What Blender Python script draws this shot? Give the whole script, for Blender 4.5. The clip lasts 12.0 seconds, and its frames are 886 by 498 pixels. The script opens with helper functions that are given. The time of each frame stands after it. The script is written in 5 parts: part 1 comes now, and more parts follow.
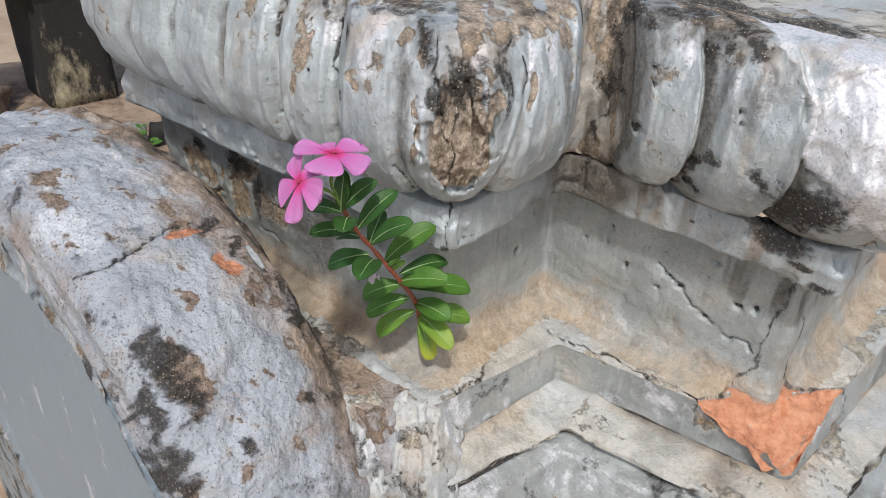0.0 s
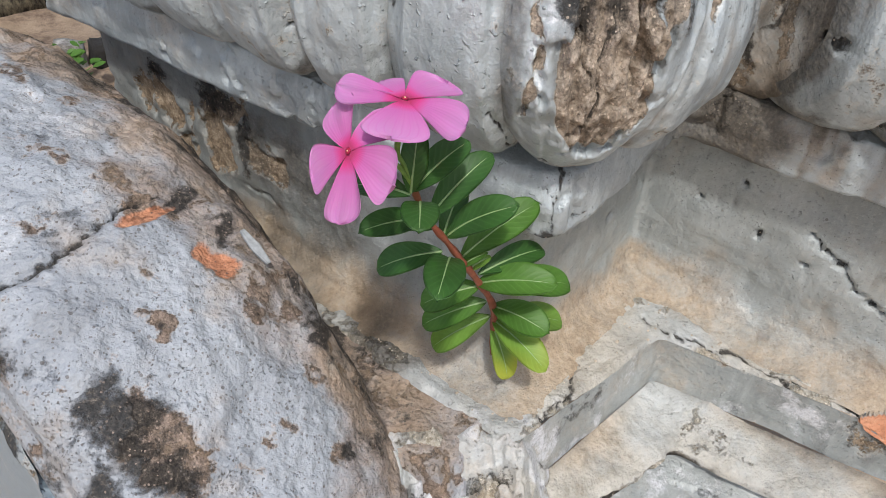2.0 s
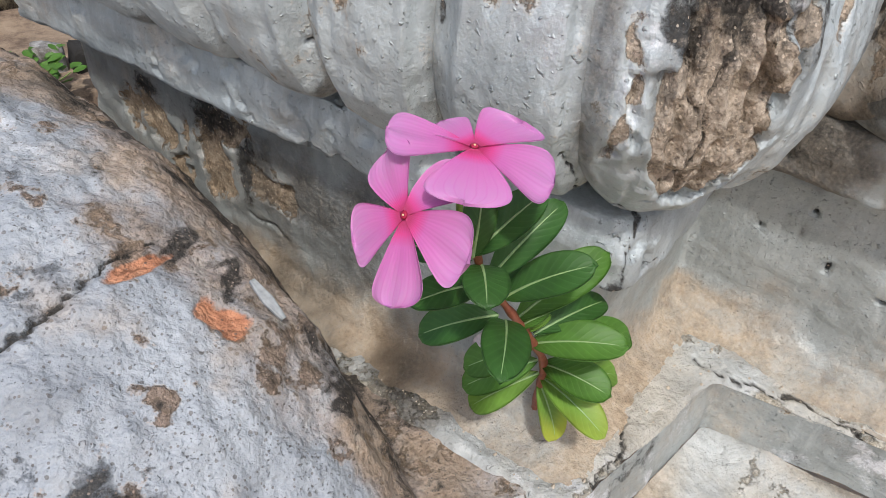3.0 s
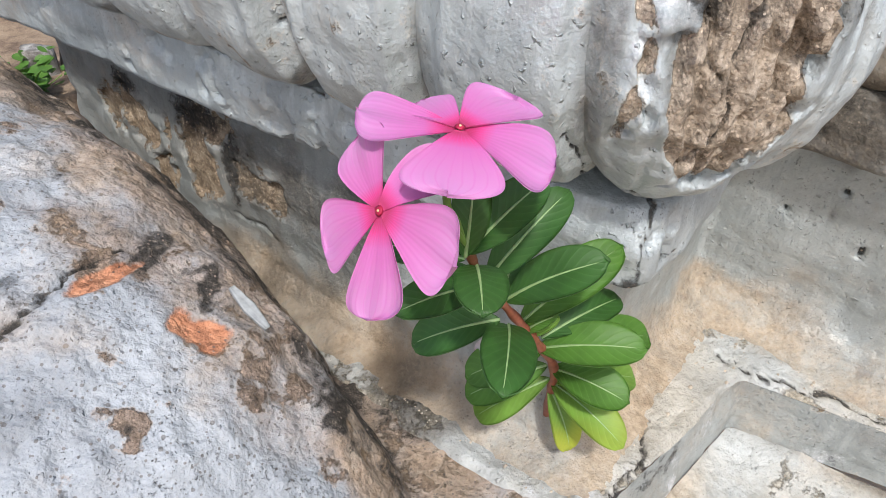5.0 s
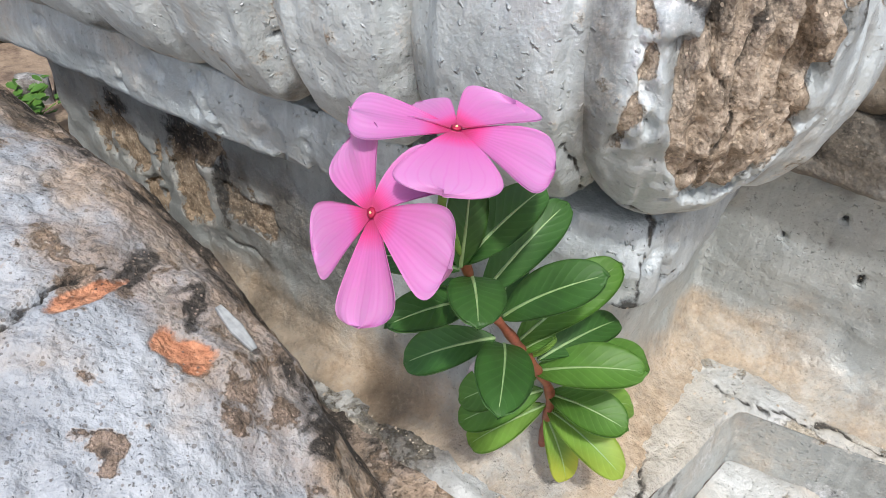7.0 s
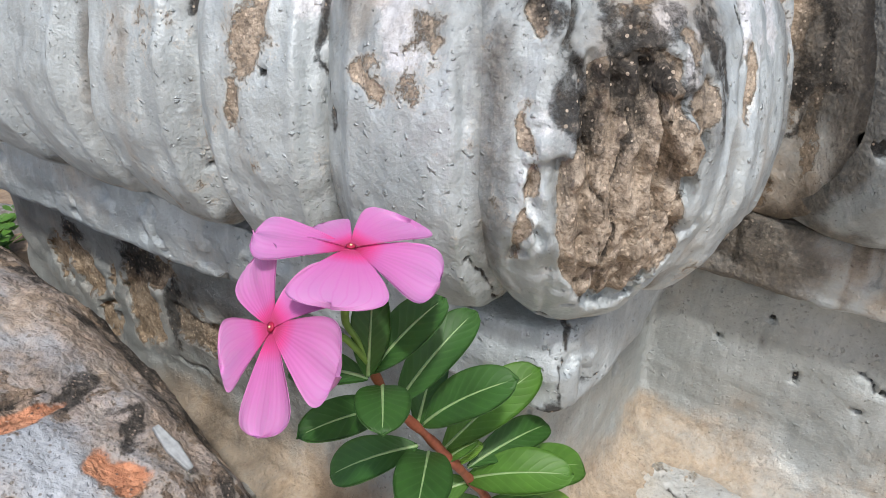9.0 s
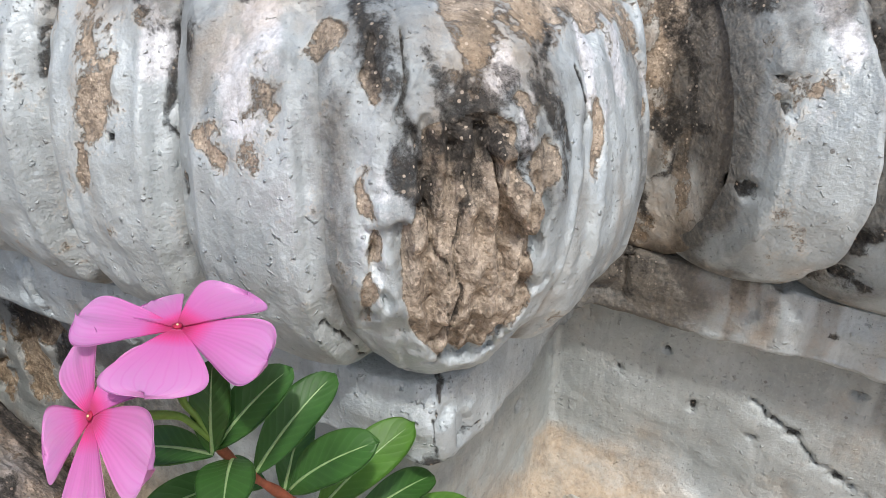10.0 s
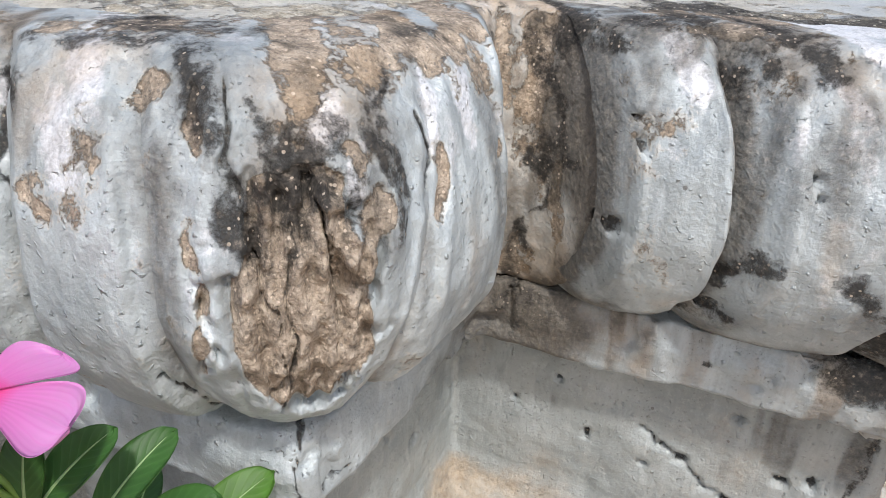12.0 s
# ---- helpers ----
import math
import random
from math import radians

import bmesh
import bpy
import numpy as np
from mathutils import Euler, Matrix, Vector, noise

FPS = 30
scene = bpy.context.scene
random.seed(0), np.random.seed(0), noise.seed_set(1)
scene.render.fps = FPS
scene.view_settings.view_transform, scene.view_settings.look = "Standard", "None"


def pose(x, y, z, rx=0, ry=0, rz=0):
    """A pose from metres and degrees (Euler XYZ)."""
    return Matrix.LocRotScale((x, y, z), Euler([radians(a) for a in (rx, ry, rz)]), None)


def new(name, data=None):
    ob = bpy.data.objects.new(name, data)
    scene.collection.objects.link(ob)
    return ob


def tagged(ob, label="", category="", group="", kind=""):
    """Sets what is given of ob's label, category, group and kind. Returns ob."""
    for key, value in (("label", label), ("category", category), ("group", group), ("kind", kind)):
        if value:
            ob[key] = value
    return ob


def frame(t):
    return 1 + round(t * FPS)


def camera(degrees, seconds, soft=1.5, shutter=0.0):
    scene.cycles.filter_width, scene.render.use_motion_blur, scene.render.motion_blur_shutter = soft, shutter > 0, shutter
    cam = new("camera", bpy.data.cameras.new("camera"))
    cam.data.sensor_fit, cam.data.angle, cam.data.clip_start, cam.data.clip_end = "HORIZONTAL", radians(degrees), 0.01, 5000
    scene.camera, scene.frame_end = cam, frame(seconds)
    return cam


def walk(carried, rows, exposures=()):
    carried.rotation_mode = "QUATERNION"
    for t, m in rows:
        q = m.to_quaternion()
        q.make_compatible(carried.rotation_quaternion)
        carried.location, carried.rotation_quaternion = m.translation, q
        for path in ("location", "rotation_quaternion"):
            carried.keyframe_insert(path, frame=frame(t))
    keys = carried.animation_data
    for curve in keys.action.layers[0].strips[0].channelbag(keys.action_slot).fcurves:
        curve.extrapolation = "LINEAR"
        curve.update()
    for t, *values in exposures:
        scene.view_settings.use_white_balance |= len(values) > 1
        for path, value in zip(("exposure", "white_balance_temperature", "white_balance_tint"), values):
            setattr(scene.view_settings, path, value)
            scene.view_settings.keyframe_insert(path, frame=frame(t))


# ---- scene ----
cam = camera(62.5, 12.0, soft=0.65)
METRES, EYE, TILT, LEAN, TURN = 0.42, 1.0, -32.5, -3.0, 0.0
ROWS = [
    (0.0, 0.0, 0.0, 0.0, 0.0, 0.0, 0.0),
    (0.5, -0.0354, 0.1173, 0.0132, 0.31, -2.33, 0.21),
    (1.0, -0.0779, 0.2256, 0.0283, -0.25, -4.74, 0.42),
    (1.5, -0.1181, 0.3284, 0.0596, -1.53, -5.72, 0.43),
    (2.0, -0.1572, 0.4272, 0.083, -3.01, -6.69, 1.02),
    (2.5, -0.1834, 0.5029, 0.1063, -4.3, -6.95, 1.4),
    (3.0, -0.21, 0.5639, 0.1302, -4.16, -7.23, 1.41),
    (5.0, -0.1896, 0.6318, 0.124, -3.43, -7.66, 3.32),
    (5.5, -0.1775, 0.6418, 0.1175, -3.37, -7.82, 3.16),
    (6.0, -0.1852, 0.6472, 0.1162, -3.43, -7.22, 2.95),
    (6.5, -0.1932, 0.6508, 0.1128, -3.78, -6.43, 2.69),
    (8.5, -0.1643, 0.6159, 0.0746, -4.54, 2.87, 4.04),
    (9.0, -0.1447, 0.6124, 0.1002, -5.36, 4.13, 4.78),
    (9.5, -0.1003, 0.6083, 0.1162, -7.81, 4.64, 6.26),
    (10.0, -0.0724, 0.6036, 0.1236, -8.89, 5.16, 7.25),
    (10.5, -0.0508, 0.6005, 0.1262, -9.93, 5.48, 7.56),
    (11.0, -0.0263, 0.5905, 0.1281, -11.33, 5.68, 8.05),
    (11.5, -0.0123, 0.5886, 0.1291, -11.98, 5.83, 8.36),
    (12.0, 0.005, 0.5902, 0.134, -12.64, 5.95, 8.79),
]
EXPOSE = [(0.0, 0.08), (2.5, 0.15), (3.2, 0.20), (4.8, 0.42), (5.5, 0.49), (6.7, 0.48), (8.5, 0.33), (9.5, 0.31), (10.5, 0.33), (12.0, 0.37)]
walk(cam, [(t, pose(0, 0, EYE, TILT, LEAN, TURN) @ pose(METRES * x, METRES * y, METRES * z, 90 + pitch, roll, yaw)) for t, x, y, z, yaw, pitch, roll in ROWS], EXPOSE)

# ---- light ----
SUN_WAY = Vector((-0.03, -0.54, 0.84)).normalized()
world = bpy.data.worlds.new("sky")
scene.world = world
world.use_nodes = True
wn = world.node_tree
sky = wn.nodes.new("ShaderNodeTexSky")
sky.sky_type, sky.sun_disc = "NISHITA", False
sky.sun_elevation = math.asin(SUN_WAY.z)
sky.sun_rotation = math.atan2(SUN_WAY.x, SUN_WAY.y)
sky.dust_density, sky.air_density = 3.2, 1.0
wn.nodes["Background"].inputs["Strength"].default_value = 0.12
wn.links.new(sky.outputs[0], wn.nodes["Background"].inputs["Color"])
sun_data = bpy.data.lights.new("sun", "SUN")
sun_data.energy, sun_data.angle, sun_data.color = 2.0, radians(4.0), (1.0, 0.985, 0.965)
sun = new("sun", sun_data)
sun.matrix_world = Matrix.Translation((0, -2, 4)) @ SUN_WAY.to_track_quat("Z", "Y").to_matrix().to_4x4()


# ---- noise on arrays of points ----
def lattice(i, j, k, seed):
    h = (i * 374761393 + j * 668265263 + k * 2147483647 + seed * 974634777) & 0xFFFFFFFF
    h = ((h ^ (h >> 13)) * 1274126177) & 0xFFFFFFFF
    h = ((h ^ (h >> 16)) * 2246822519) & 0xFFFFFFFF
    return ((h ^ (h >> 15)) & 0xFFFFFF) / float(0xFFFFFF) * 2 - 1


def vnoise(p, size, seed=0):
    """Smooth noise from -1 to 1 at points p (n, 3), with lumps of the given size."""
    q = np.asarray(p, float) / size + 1000.0
    i = np.floor(q).astype(np.int64)
    f = q - i
    f = f * f * f * (f * (f * 6 - 15) + 10)
    out = 0
    for a in (0, 1):
        for b in (0, 1):
            for c in (0, 1):
                w = (f[:, 0] if a else 1 - f[:, 0]) * (f[:, 1] if b else 1 - f[:, 1]) * (f[:, 2] if c else 1 - f[:, 2])
                out = out + w * lattice(i[:, 0] + a, i[:, 1] + b, i[:, 2] + c, seed)
    return out


def fbm(p, size, octaves=4, seed=0):
    return sum(vnoise(p, size / 2 ** k, seed + k) * 0.5 ** k for k in range(octaves))


def step_up(x, a, b):
    t = np.clip((x - a) / (b - a), 0, 1)
    return t * t * (3 - 2 * t)


# ---- materials ----
def material(name):
    m = bpy.data.materials.new(name)
    m.use_nodes = True
    return m, m.node_tree.nodes, m.node_tree.links, m.node_tree.nodes["Principled BSDF"]


def ramp(nodes, links, source, stops):
    r = nodes.new("ShaderNodeValToRGB")
    r.color_ramp.elements[0].position, r.color_ramp.elements[0].color = stops[0][0], (*stops[0][1], 1)
    r.color_ramp.elements[1].position, r.color_ramp.elements[1].color = stops[-1][0], (*stops[-1][1], 1)
    for at, col in stops[1:-1]:
        r.color_ramp.elements.new(at).color = (*col, 1)
    links.new(source, r.inputs[0])
    return r.outputs[0]


def noise_node(nodes, links, coord, scale, detail=6.0, rough=0.6, stretch=None):
    n = nodes.new("ShaderNodeTexNoise")
    n.inputs["Scale"].default_value, n.inputs["Detail"].default_value, n.inputs["Roughness"].default_value = scale, detail, rough
    if stretch:
        mp = nodes.new("ShaderNodeMapping")
        mp.inputs["Scale"].default_value = stretch
        links.new(coord, mp.inputs["Vector"])
        coord = mp.outputs[0]
    links.new(coord, n.inputs["Vector"])
    return n.outputs["Fac"]


def calc(nodes, links, op, a, b, clamp=False):
    n = nodes.new("ShaderNodeMath")
    n.operation, n.use_clamp = op, clamp
    for k, v in enumerate((a, b)):
        if isinstance(v, (int, float)):
            n.inputs[k].default_value = v
        else:
            links.new(v, n.inputs[k])
    return n.outputs[0]


def mix(nodes, links, fac, a, b):
    n = nodes.new("ShaderNodeMix")
    n.data_type = "RGBA"
    for sock, v in ((n.inputs[0], fac), (n.inputs[6], a), (n.inputs[7], b)):
        if isinstance(v, (int, float)):
            sock.default_value = v
        elif isinstance(v, tuple):
            sock.default_value = (*v, 1)
        else:
            links.new(v, sock)
    return n.outputs[2]


def mask(nodes, links, coord, attr, size, spread, edge=0.06, detail=8.0, threshold=0.5, rim=None):
    """A mark's or painted shade's crisp, ragged outline: the painted field of the mesh, broken up by noise."""
    a = nodes.new("ShaderNodeAttribute")
    a.attribute_name = attr
    n = noise_node(nodes, links, coord, size, detail, 0.8)
    v = calc(nodes, links, "ADD", a.outputs["Fac"], calc(nodes, links, "MULTIPLY", calc(nodes, links, "SUBTRACT", n, 0.5), spread))
    m = nodes.new("ShaderNodeMapRange")
    m.interpolation_type = "SMOOTHSTEP"
    m.inputs["From Min"].default_value, m.inputs["From Max"].default_value = threshold - edge, threshold + edge
    links.new(v, m.inputs["Value"])
    if rim is None:
        return m.outputs[0]
    w = nodes.new("ShaderNodeMapRange")
    w.inputs["From Min"].default_value, w.inputs["From Max"].default_value = rim - 0.02, rim + 0.02
    links.new(v, w.inputs["Value"])
    return m.outputs[0], w.outputs[0]


def stucco(name, paint, paint_dark, metal, rough, plaster_a, plaster_b, streaks=0.5, pores=0.5, white=(0.78, 0.79, 0.81), relief=0.36, undercoat=(0.60, 0.585, 0.54), pitting=0.07, specked=0.5):
    """Weathered silver-painted stucco: paint, bare plaster (peel), black growth and stains (both with shade painted
    in), lime white (lime) and a dusty film (dust).
    """
    m, nodes, links, bsdf = material(name)
    geo = nodes.new("ShaderNodeTexCoord").outputs["Object"]
    big = noise_node(nodes, links, geo, 22, 6, 0.6)
    fine = noise_node(nodes, links, geo, 420, 5, 0.7)
    grain = noise_node(nodes, links, geo, 900, 3, 0.6)
    run = noise_node(nodes, links, geo, 130, 5, 0.6, (1, 1, 0.12))
    col = ramp(nodes, links, big, [(0.3, paint_dark), (0.62, paint)])
    light = tuple(min(1, c * 1.25 + 0.03) for c in paint)
    col = mix(nodes, links, calc(nodes, links, "MULTIPLY", ramp(nodes, links, run, [(0.5, (0, 0, 0)), (0.68, (1, 1, 1))]), streaks), col, light)
    mottle = noise_node(nodes, links, geo, 240, 9, 0.75)
    col = mix(nodes, links, ramp(nodes, links, mottle, [(0.34, (0.30, 0.30, 0.30)), (0.46, (0, 0, 0))]), col, tuple(c * 0.66 for c in paint_dark))
    col = mix(nodes, links, ramp(nodes, links, mottle, [(0.54, (0, 0, 0)), (0.68, (0.5, 0.5, 0.5))]), col, light)
    dust = mask(nodes, links, geo, "dust", 70, 0.9, 0.3)
    dusty = ramp(nodes, links, noise_node(nodes, links, geo, 60, 8, 0.7), [(0.3, tuple(c * 0.75 for c in plaster_a)), (0.55, plaster_b), (0.75, (0.62, 0.58, 0.52))])
    col = mix(nodes, links, calc(nodes, links, "MULTIPLY", dust, 0.85), col, dusty)
    lime = mask(nodes, links, geo, "lime", 75, 1.2, 0.12, 10.0)
    col = mix(nodes, links, lime, col, ramp(nodes, links, fine, [(0.3, tuple(c * 0.6 for c in white)), (0.55, white)]))
    holes = calc(nodes, links, "ADD", noise_node(nodes, links, geo, 640, 4, 0.72), calc(nodes, links, "MULTIPLY", calc(nodes, links, "SUBTRACT", noise_node(nodes, links, geo, 28, 5, 0.65), 0.5), 0.35))
    pore = ramp(nodes, links, holes, [(0.25 + 0.10 * pores, (1, 1, 1)), (0.30 + 0.10 * pores, (0, 0, 0))])
    col = mix(nodes, links, calc(nodes, links, "MULTIPLY", pore, 0.75), col, (0.15, 0.135, 0.12))
    cells = nodes.new("ShaderNodeTexVoronoi")
    cells.inputs["Scale"].default_value = 240
    links.new(geo, cells.inputs["Vector"])
    chosen = calc(nodes, links, "LESS_THAN", cells.outputs["Color"], pitting)
    pit = calc(nodes, links, "MULTIPLY", calc(nodes, links, "LESS_THAN", calc(nodes, links, "ADD", cells.outputs["Distance"], calc(nodes, links, "MULTIPLY", fine, 0.25)), 0.34), chosen)
    col = mix(nodes, links, calc(nodes, links, "MULTIPLY", pit, 0.65), col, (0.12, 0.105, 0.09))
    peel, under = mask(nodes, links, geo, "peel", 85, 1.25, 0.03, 10.0, rim=0.42)
    col = mix(nodes, links, calc(nodes, links, "MULTIPLY", under, 0.75), col, undercoat)
    bare = ramp(nodes, links, noise_node(nodes, links, geo, 150, 9, 0.75), [(0.30, tuple(c * 0.22 for c in plaster_a)), (0.46, plaster_a), (0.62, plaster_b), (0.8, tuple(min(1, c * 1.4) for c in plaster_b))])
    bare = mix(nodes, links, ramp(nodes, links, noise_node(nodes, links, geo, 620, 5, 0.75), [(0.38, (0.6, 0.6, 0.6)), (0.47, (0, 0, 0))]), bare, tuple(c * 0.30 for c in plaster_a))
    bare = mix(nodes, links, ramp(nodes, links, noise_node(nodes, links, geo, 540, 4, 0.7), [(0.58, (0, 0, 0)), (0.68, (0.7, 0.7, 0.7))]), bare, tuple(min(1, c * 1.35) for c in plaster_b))
    col = mix(nodes, links, peel, col, bare)
    rust = mask(nodes, links, geo, "rust", 90, 1.0, 0.32, 10.0)
    col = mix(nodes, links, calc(nodes, links, "MULTIPLY", rust, 0.45), col, ramp(nodes, links, mottle, [(0.35, (0.29, 0.19, 0.10)), (0.55, (0.50, 0.355, 0.215)), (0.7, (0.60, 0.47, 0.33))]))
    # this dark film holds dirt and painted shade alike
    stain_shade = mask(nodes, links, geo, "stain_shade", 120, 0.9, 0.34, 10.0)
    col = mix(nodes, links, calc(nodes, links, "MULTIPLY", stain_shade, 0.82), col, ramp(nodes, links, noise_node(nodes, links, geo, 300, 8, 0.75), [(0.36, (0.03, 0.027, 0.023)), (0.55, (0.115, 0.098, 0.076)), (0.7, (0.27, 0.23, 0.18))]))
    # black growth; at the band's inner corner also painted shade
    mold_shade = mask(nodes, links, geo, "mold_shade", 120, 1.7, 0.17, 12.0)
    speckle = noise_node(nodes, links, geo, 420, 5, 0.7)
    col = mix(nodes, links, calc(nodes, links, "MULTIPLY", mold_shade, 0.92), col, ramp(nodes, links, speckle, [(0.42, (0.018, 0.017, 0.016)), (0.56, (0.050, 0.044, 0.037)), (0.66, (0.18, 0.15, 0.12)), (0.78, (0.40, 0.35, 0.29))]))
    brick = mask(nodes, links, geo, "brick", 80, 0.5, 0.08)
    col = mix(nodes, links, brick, col, ramp(nodes, links, noise_node(nodes, links, geo, 90, 7, 0.7), [(0.3, (0.38, 0.15, 0.08)), (0.5, (0.62, 0.285, 0.16)), (0.75, (0.73, 0.43, 0.28))]))
    dots = nodes.new("ShaderNodeTexVoronoi")
    dots.inputs["Scale"].default_value = 470
    links.new(geo, dots.inputs["Vector"])
    dot = calc(nodes, links, "MULTIPLY", calc(nodes, links, "LESS_THAN", calc(nodes, links, "ADD", dots.outputs["Distance"], calc(nodes, links, "MULTIPLY", fine, 0.3)), 0.42), calc(nodes, links, "LESS_THAN", dots.outputs["Color"], 0.33))
    gritty = calc(nodes, links, "MULTIPLY", peel, 0.6)
    col = mix(nodes, links, calc(nodes, links, "MULTIPLY", dot, calc(nodes, links, "MAXIMUM", gritty, specked)), col, (0.15, 0.13, 0.115))
    pale = calc(nodes, links, "MULTIPLY", calc(nodes, links, "LESS_THAN", dots.outputs["Distance"], 0.26), calc(nodes, links, "GREATER_THAN", dots.outputs["Color"], 0.66))
    col = mix(nodes, links, calc(nodes, links, "MULTIPLY", pale, calc(nodes, links, "MULTIPLY", calc(nodes, links, "MAXIMUM", peel, mold_shade), 0.55)), col, tuple(min(1, c * 1.45) for c in plaster_b))
    links.new(col, bsdf.inputs["Base Color"])
    bareness = calc(nodes, links, "MAXIMUM", calc(nodes, links, "MAXIMUM", peel, brick), calc(nodes, links, "MAXIMUM", calc(nodes, links, "MAXIMUM", mold_shade, calc(nodes, links, "MULTIPLY", stain_shade, 0.7)), calc(nodes, links, "MULTIPLY", dust, 0.8)))
    painted = calc(nodes, links, "SUBTRACT", 1.0, bareness, True)
    links.new(calc(nodes, links, "MULTIPLY", painted, metal), bsdf.inputs["Metallic"])
    r = calc(nodes, links, "ADD", calc(nodes, links, "MULTIPLY", bareness, 0.92 - rough), calc(nodes, links, "ADD", rough - 0.1, calc(nodes, links, "MULTIPLY", big, 0.2)))
    links.new(r, bsdf.inputs["Roughness"])
    h = calc(nodes, links, "ADD", calc(nodes, links, "MULTIPLY", noise_node(nodes, links, geo, 330, 2, 0.45), calc(nodes, links, "ADD", relief, calc(nodes, links, "MULTIPLY", bareness, 0.42))), calc(nodes, links, "MULTIPLY", noise_node(nodes, links, geo, 130, 3, 0.45), 0.22))
    h = calc(nodes, links, "ADD", h, calc(nodes, links, "MULTIPLY", run, 0.25))
    h = calc(nodes, links, "ADD", h, calc(nodes, links, "MULTIPLY", noise_node(nodes, links, geo, 760, 3, 0.55), calc(nodes, links, "MULTIPLY", painted, 0.20)))
    h = calc(nodes, links, "ADD", h, calc(nodes, links, "MULTIPLY", grain, calc(nodes, links, "MULTIPLY", bareness, 0.30)))
    h = calc(nodes, links, "ADD", h, calc(nodes, links, "MULTIPLY", grain, calc(nodes, links, "MULTIPLY", calc(nodes, links, "MAXIMUM", peel, mold_shade), 0.15)))
    h = calc(nodes, links, "SUBTRACT", h, calc(nodes, links, "MULTIPLY", peel, 0.8))
    h = calc(nodes, links, "SUBTRACT", h, calc(nodes, links, "MULTIPLY", calc(nodes, links, "MAXIMUM", pore, pit), 0.6))
    drops = nodes.new("ShaderNodeTexVoronoi")
    drops.inputs["Scale"].default_value = 330
    warp = nodes.new("ShaderNodeVectorMath")
    warp.operation = "MULTIPLY_ADD"
    shake = nodes.new("ShaderNodeTexNoise")
    shake.inputs["Scale"].default_value, shake.inputs["Detail"].default_value = 260, 3
    links.new(geo, shake.inputs["Vector"])
    links.new(shake.outputs["Color"], warp.inputs[0])
    warp.inputs[1].default_value = (0.006, 0.006, 0.006)
    links.new(geo, warp.inputs[2])
    links.new(warp.outputs[0], drops.inputs["Vector"])
    bead = calc(nodes, links, "MULTIPLY", ramp(nodes, links, drops.outputs["Distance"], [(0.08, (1, 1, 1)), (0.30, (0, 0, 0))]), calc(nodes, links, "LESS_THAN", drops.outputs["Color"], 0.36))
    h = calc(nodes, links, "ADD", h, calc(nodes, links, "MULTIPLY", bead, calc(nodes, links, "MULTIPLY", painted, 0.34)))
    b = nodes.new("ShaderNodeBump")
    b.inputs["Strength"].default_value, b.inputs["Distance"].default_value = 0.9, 0.0026
    links.new(h, b.inputs["Height"])
    links.new(b.outputs[0], bsdf.inputs["Normal"])
    return m


SILVER = stucco("silver_painted_stucco", (0.485, 0.53, 0.54), (0.36, 0.40, 0.415), 0.15, 0.42, (0.345, 0.28, 0.215), (0.58, 0.485, 0.385), 0.6, 0.34, relief=0.22, pitting=0.05, specked=0.10)
GREY = stucco("dull_grey_paint", (0.405, 0.43, 0.42), (0.305, 0.33, 0.325), 0.18, 0.40, (0.32, 0.235, 0.155), (0.54, 0.435, 0.315), 0.4, 0.3, relief=0.24, specked=0.25)
LEDGE = stucco("worn_ledge_stucco", (0.53, 0.55, 0.54), (0.40, 0.415, 0.41), 0.15, 0.5, (0.39, 0.35, 0.275), (0.585, 0.55, 0.475), 0.2, 0.3, (0.68, 0.69, 0.70), specked=0.25)
ARCH = stucco("lime_crusted_stucco", (0.425, 0.455, 0.49), (0.31, 0.335, 0.365), 0.05, 0.6, (0.22, 0.165, 0.125), (0.38, 0.295, 0.24), 0.1, 0.6, (0.60, 0.625, 0.655), 0.7, (0.44, 0.38, 0.335), 0.34, 0.7)


# ---- meshes ----
def link_mesh(name, verts, faces, mat, parent=None, fields=None, label="", smooth=True):
    me = bpy.data.meshes.new(name)
    me.from_pydata(verts, [], faces)
    if smooth:
        me.polygons.foreach_set("use_smooth", [True] * len(me.polygons))
    for key, values in (fields or {}).items():
        me.attributes.new(key, "FLOAT", "POINT").data.foreach_set("value", np.asarray(values, np.float32))
    me.materials.append(mat)
    me.update()
    ob = new(name, me)
    if parent:
        ob.parent = parent
    if label:
        tagged(ob, label)
    return ob


def grid_faces(rows, cols, flip=False):
    r, c = np.meshgrid(np.arange(rows - 1), np.arange(cols - 1), indexing="ij")
    a = (r * cols + c).ravel()
    f = np.stack([a, a + 1, a + cols + 1, a + cols], 1)
    return (f[:, ::-1] if flip else f).tolist()


def part(name, bm, mat, parent, label=""):
    me = bpy.data.meshes.new(name)
    bm.to_mesh(me)
    bm.free()
    me.polygons.foreach_set("use_smooth", [True] * len(me.polygons))
    me.materials.append(mat)
    ob = new(name, me)
    ob.parent = parent
    return tagged(ob, label) if label else ob


def thing(name, at, label, category, group="", kind=""):
    e = new(name)
    e.location = at
    bpy.context.view_layer.update()
    return tagged(e, label, category, group, kind)


# ---- the plan of the plinth: far end, outer corner, inner corner, outer corner, far side ----
FACE, SIDE = np.array((0.772, -0.636)), np.array((0.68, 0.733))
FACE_OUT, SIDE_OUT = np.array((-0.636, -0.772)), np.array((0.733, -0.68))
FILLET = np.array([(-0.307, 0.704), (0.017, 0.437), (0.117, 0.545), (0.284, 0.401), (0.488, 0.621)])
FILLET = np.vstack([FILLET[0] + 0.25 * SIDE, FILLET])
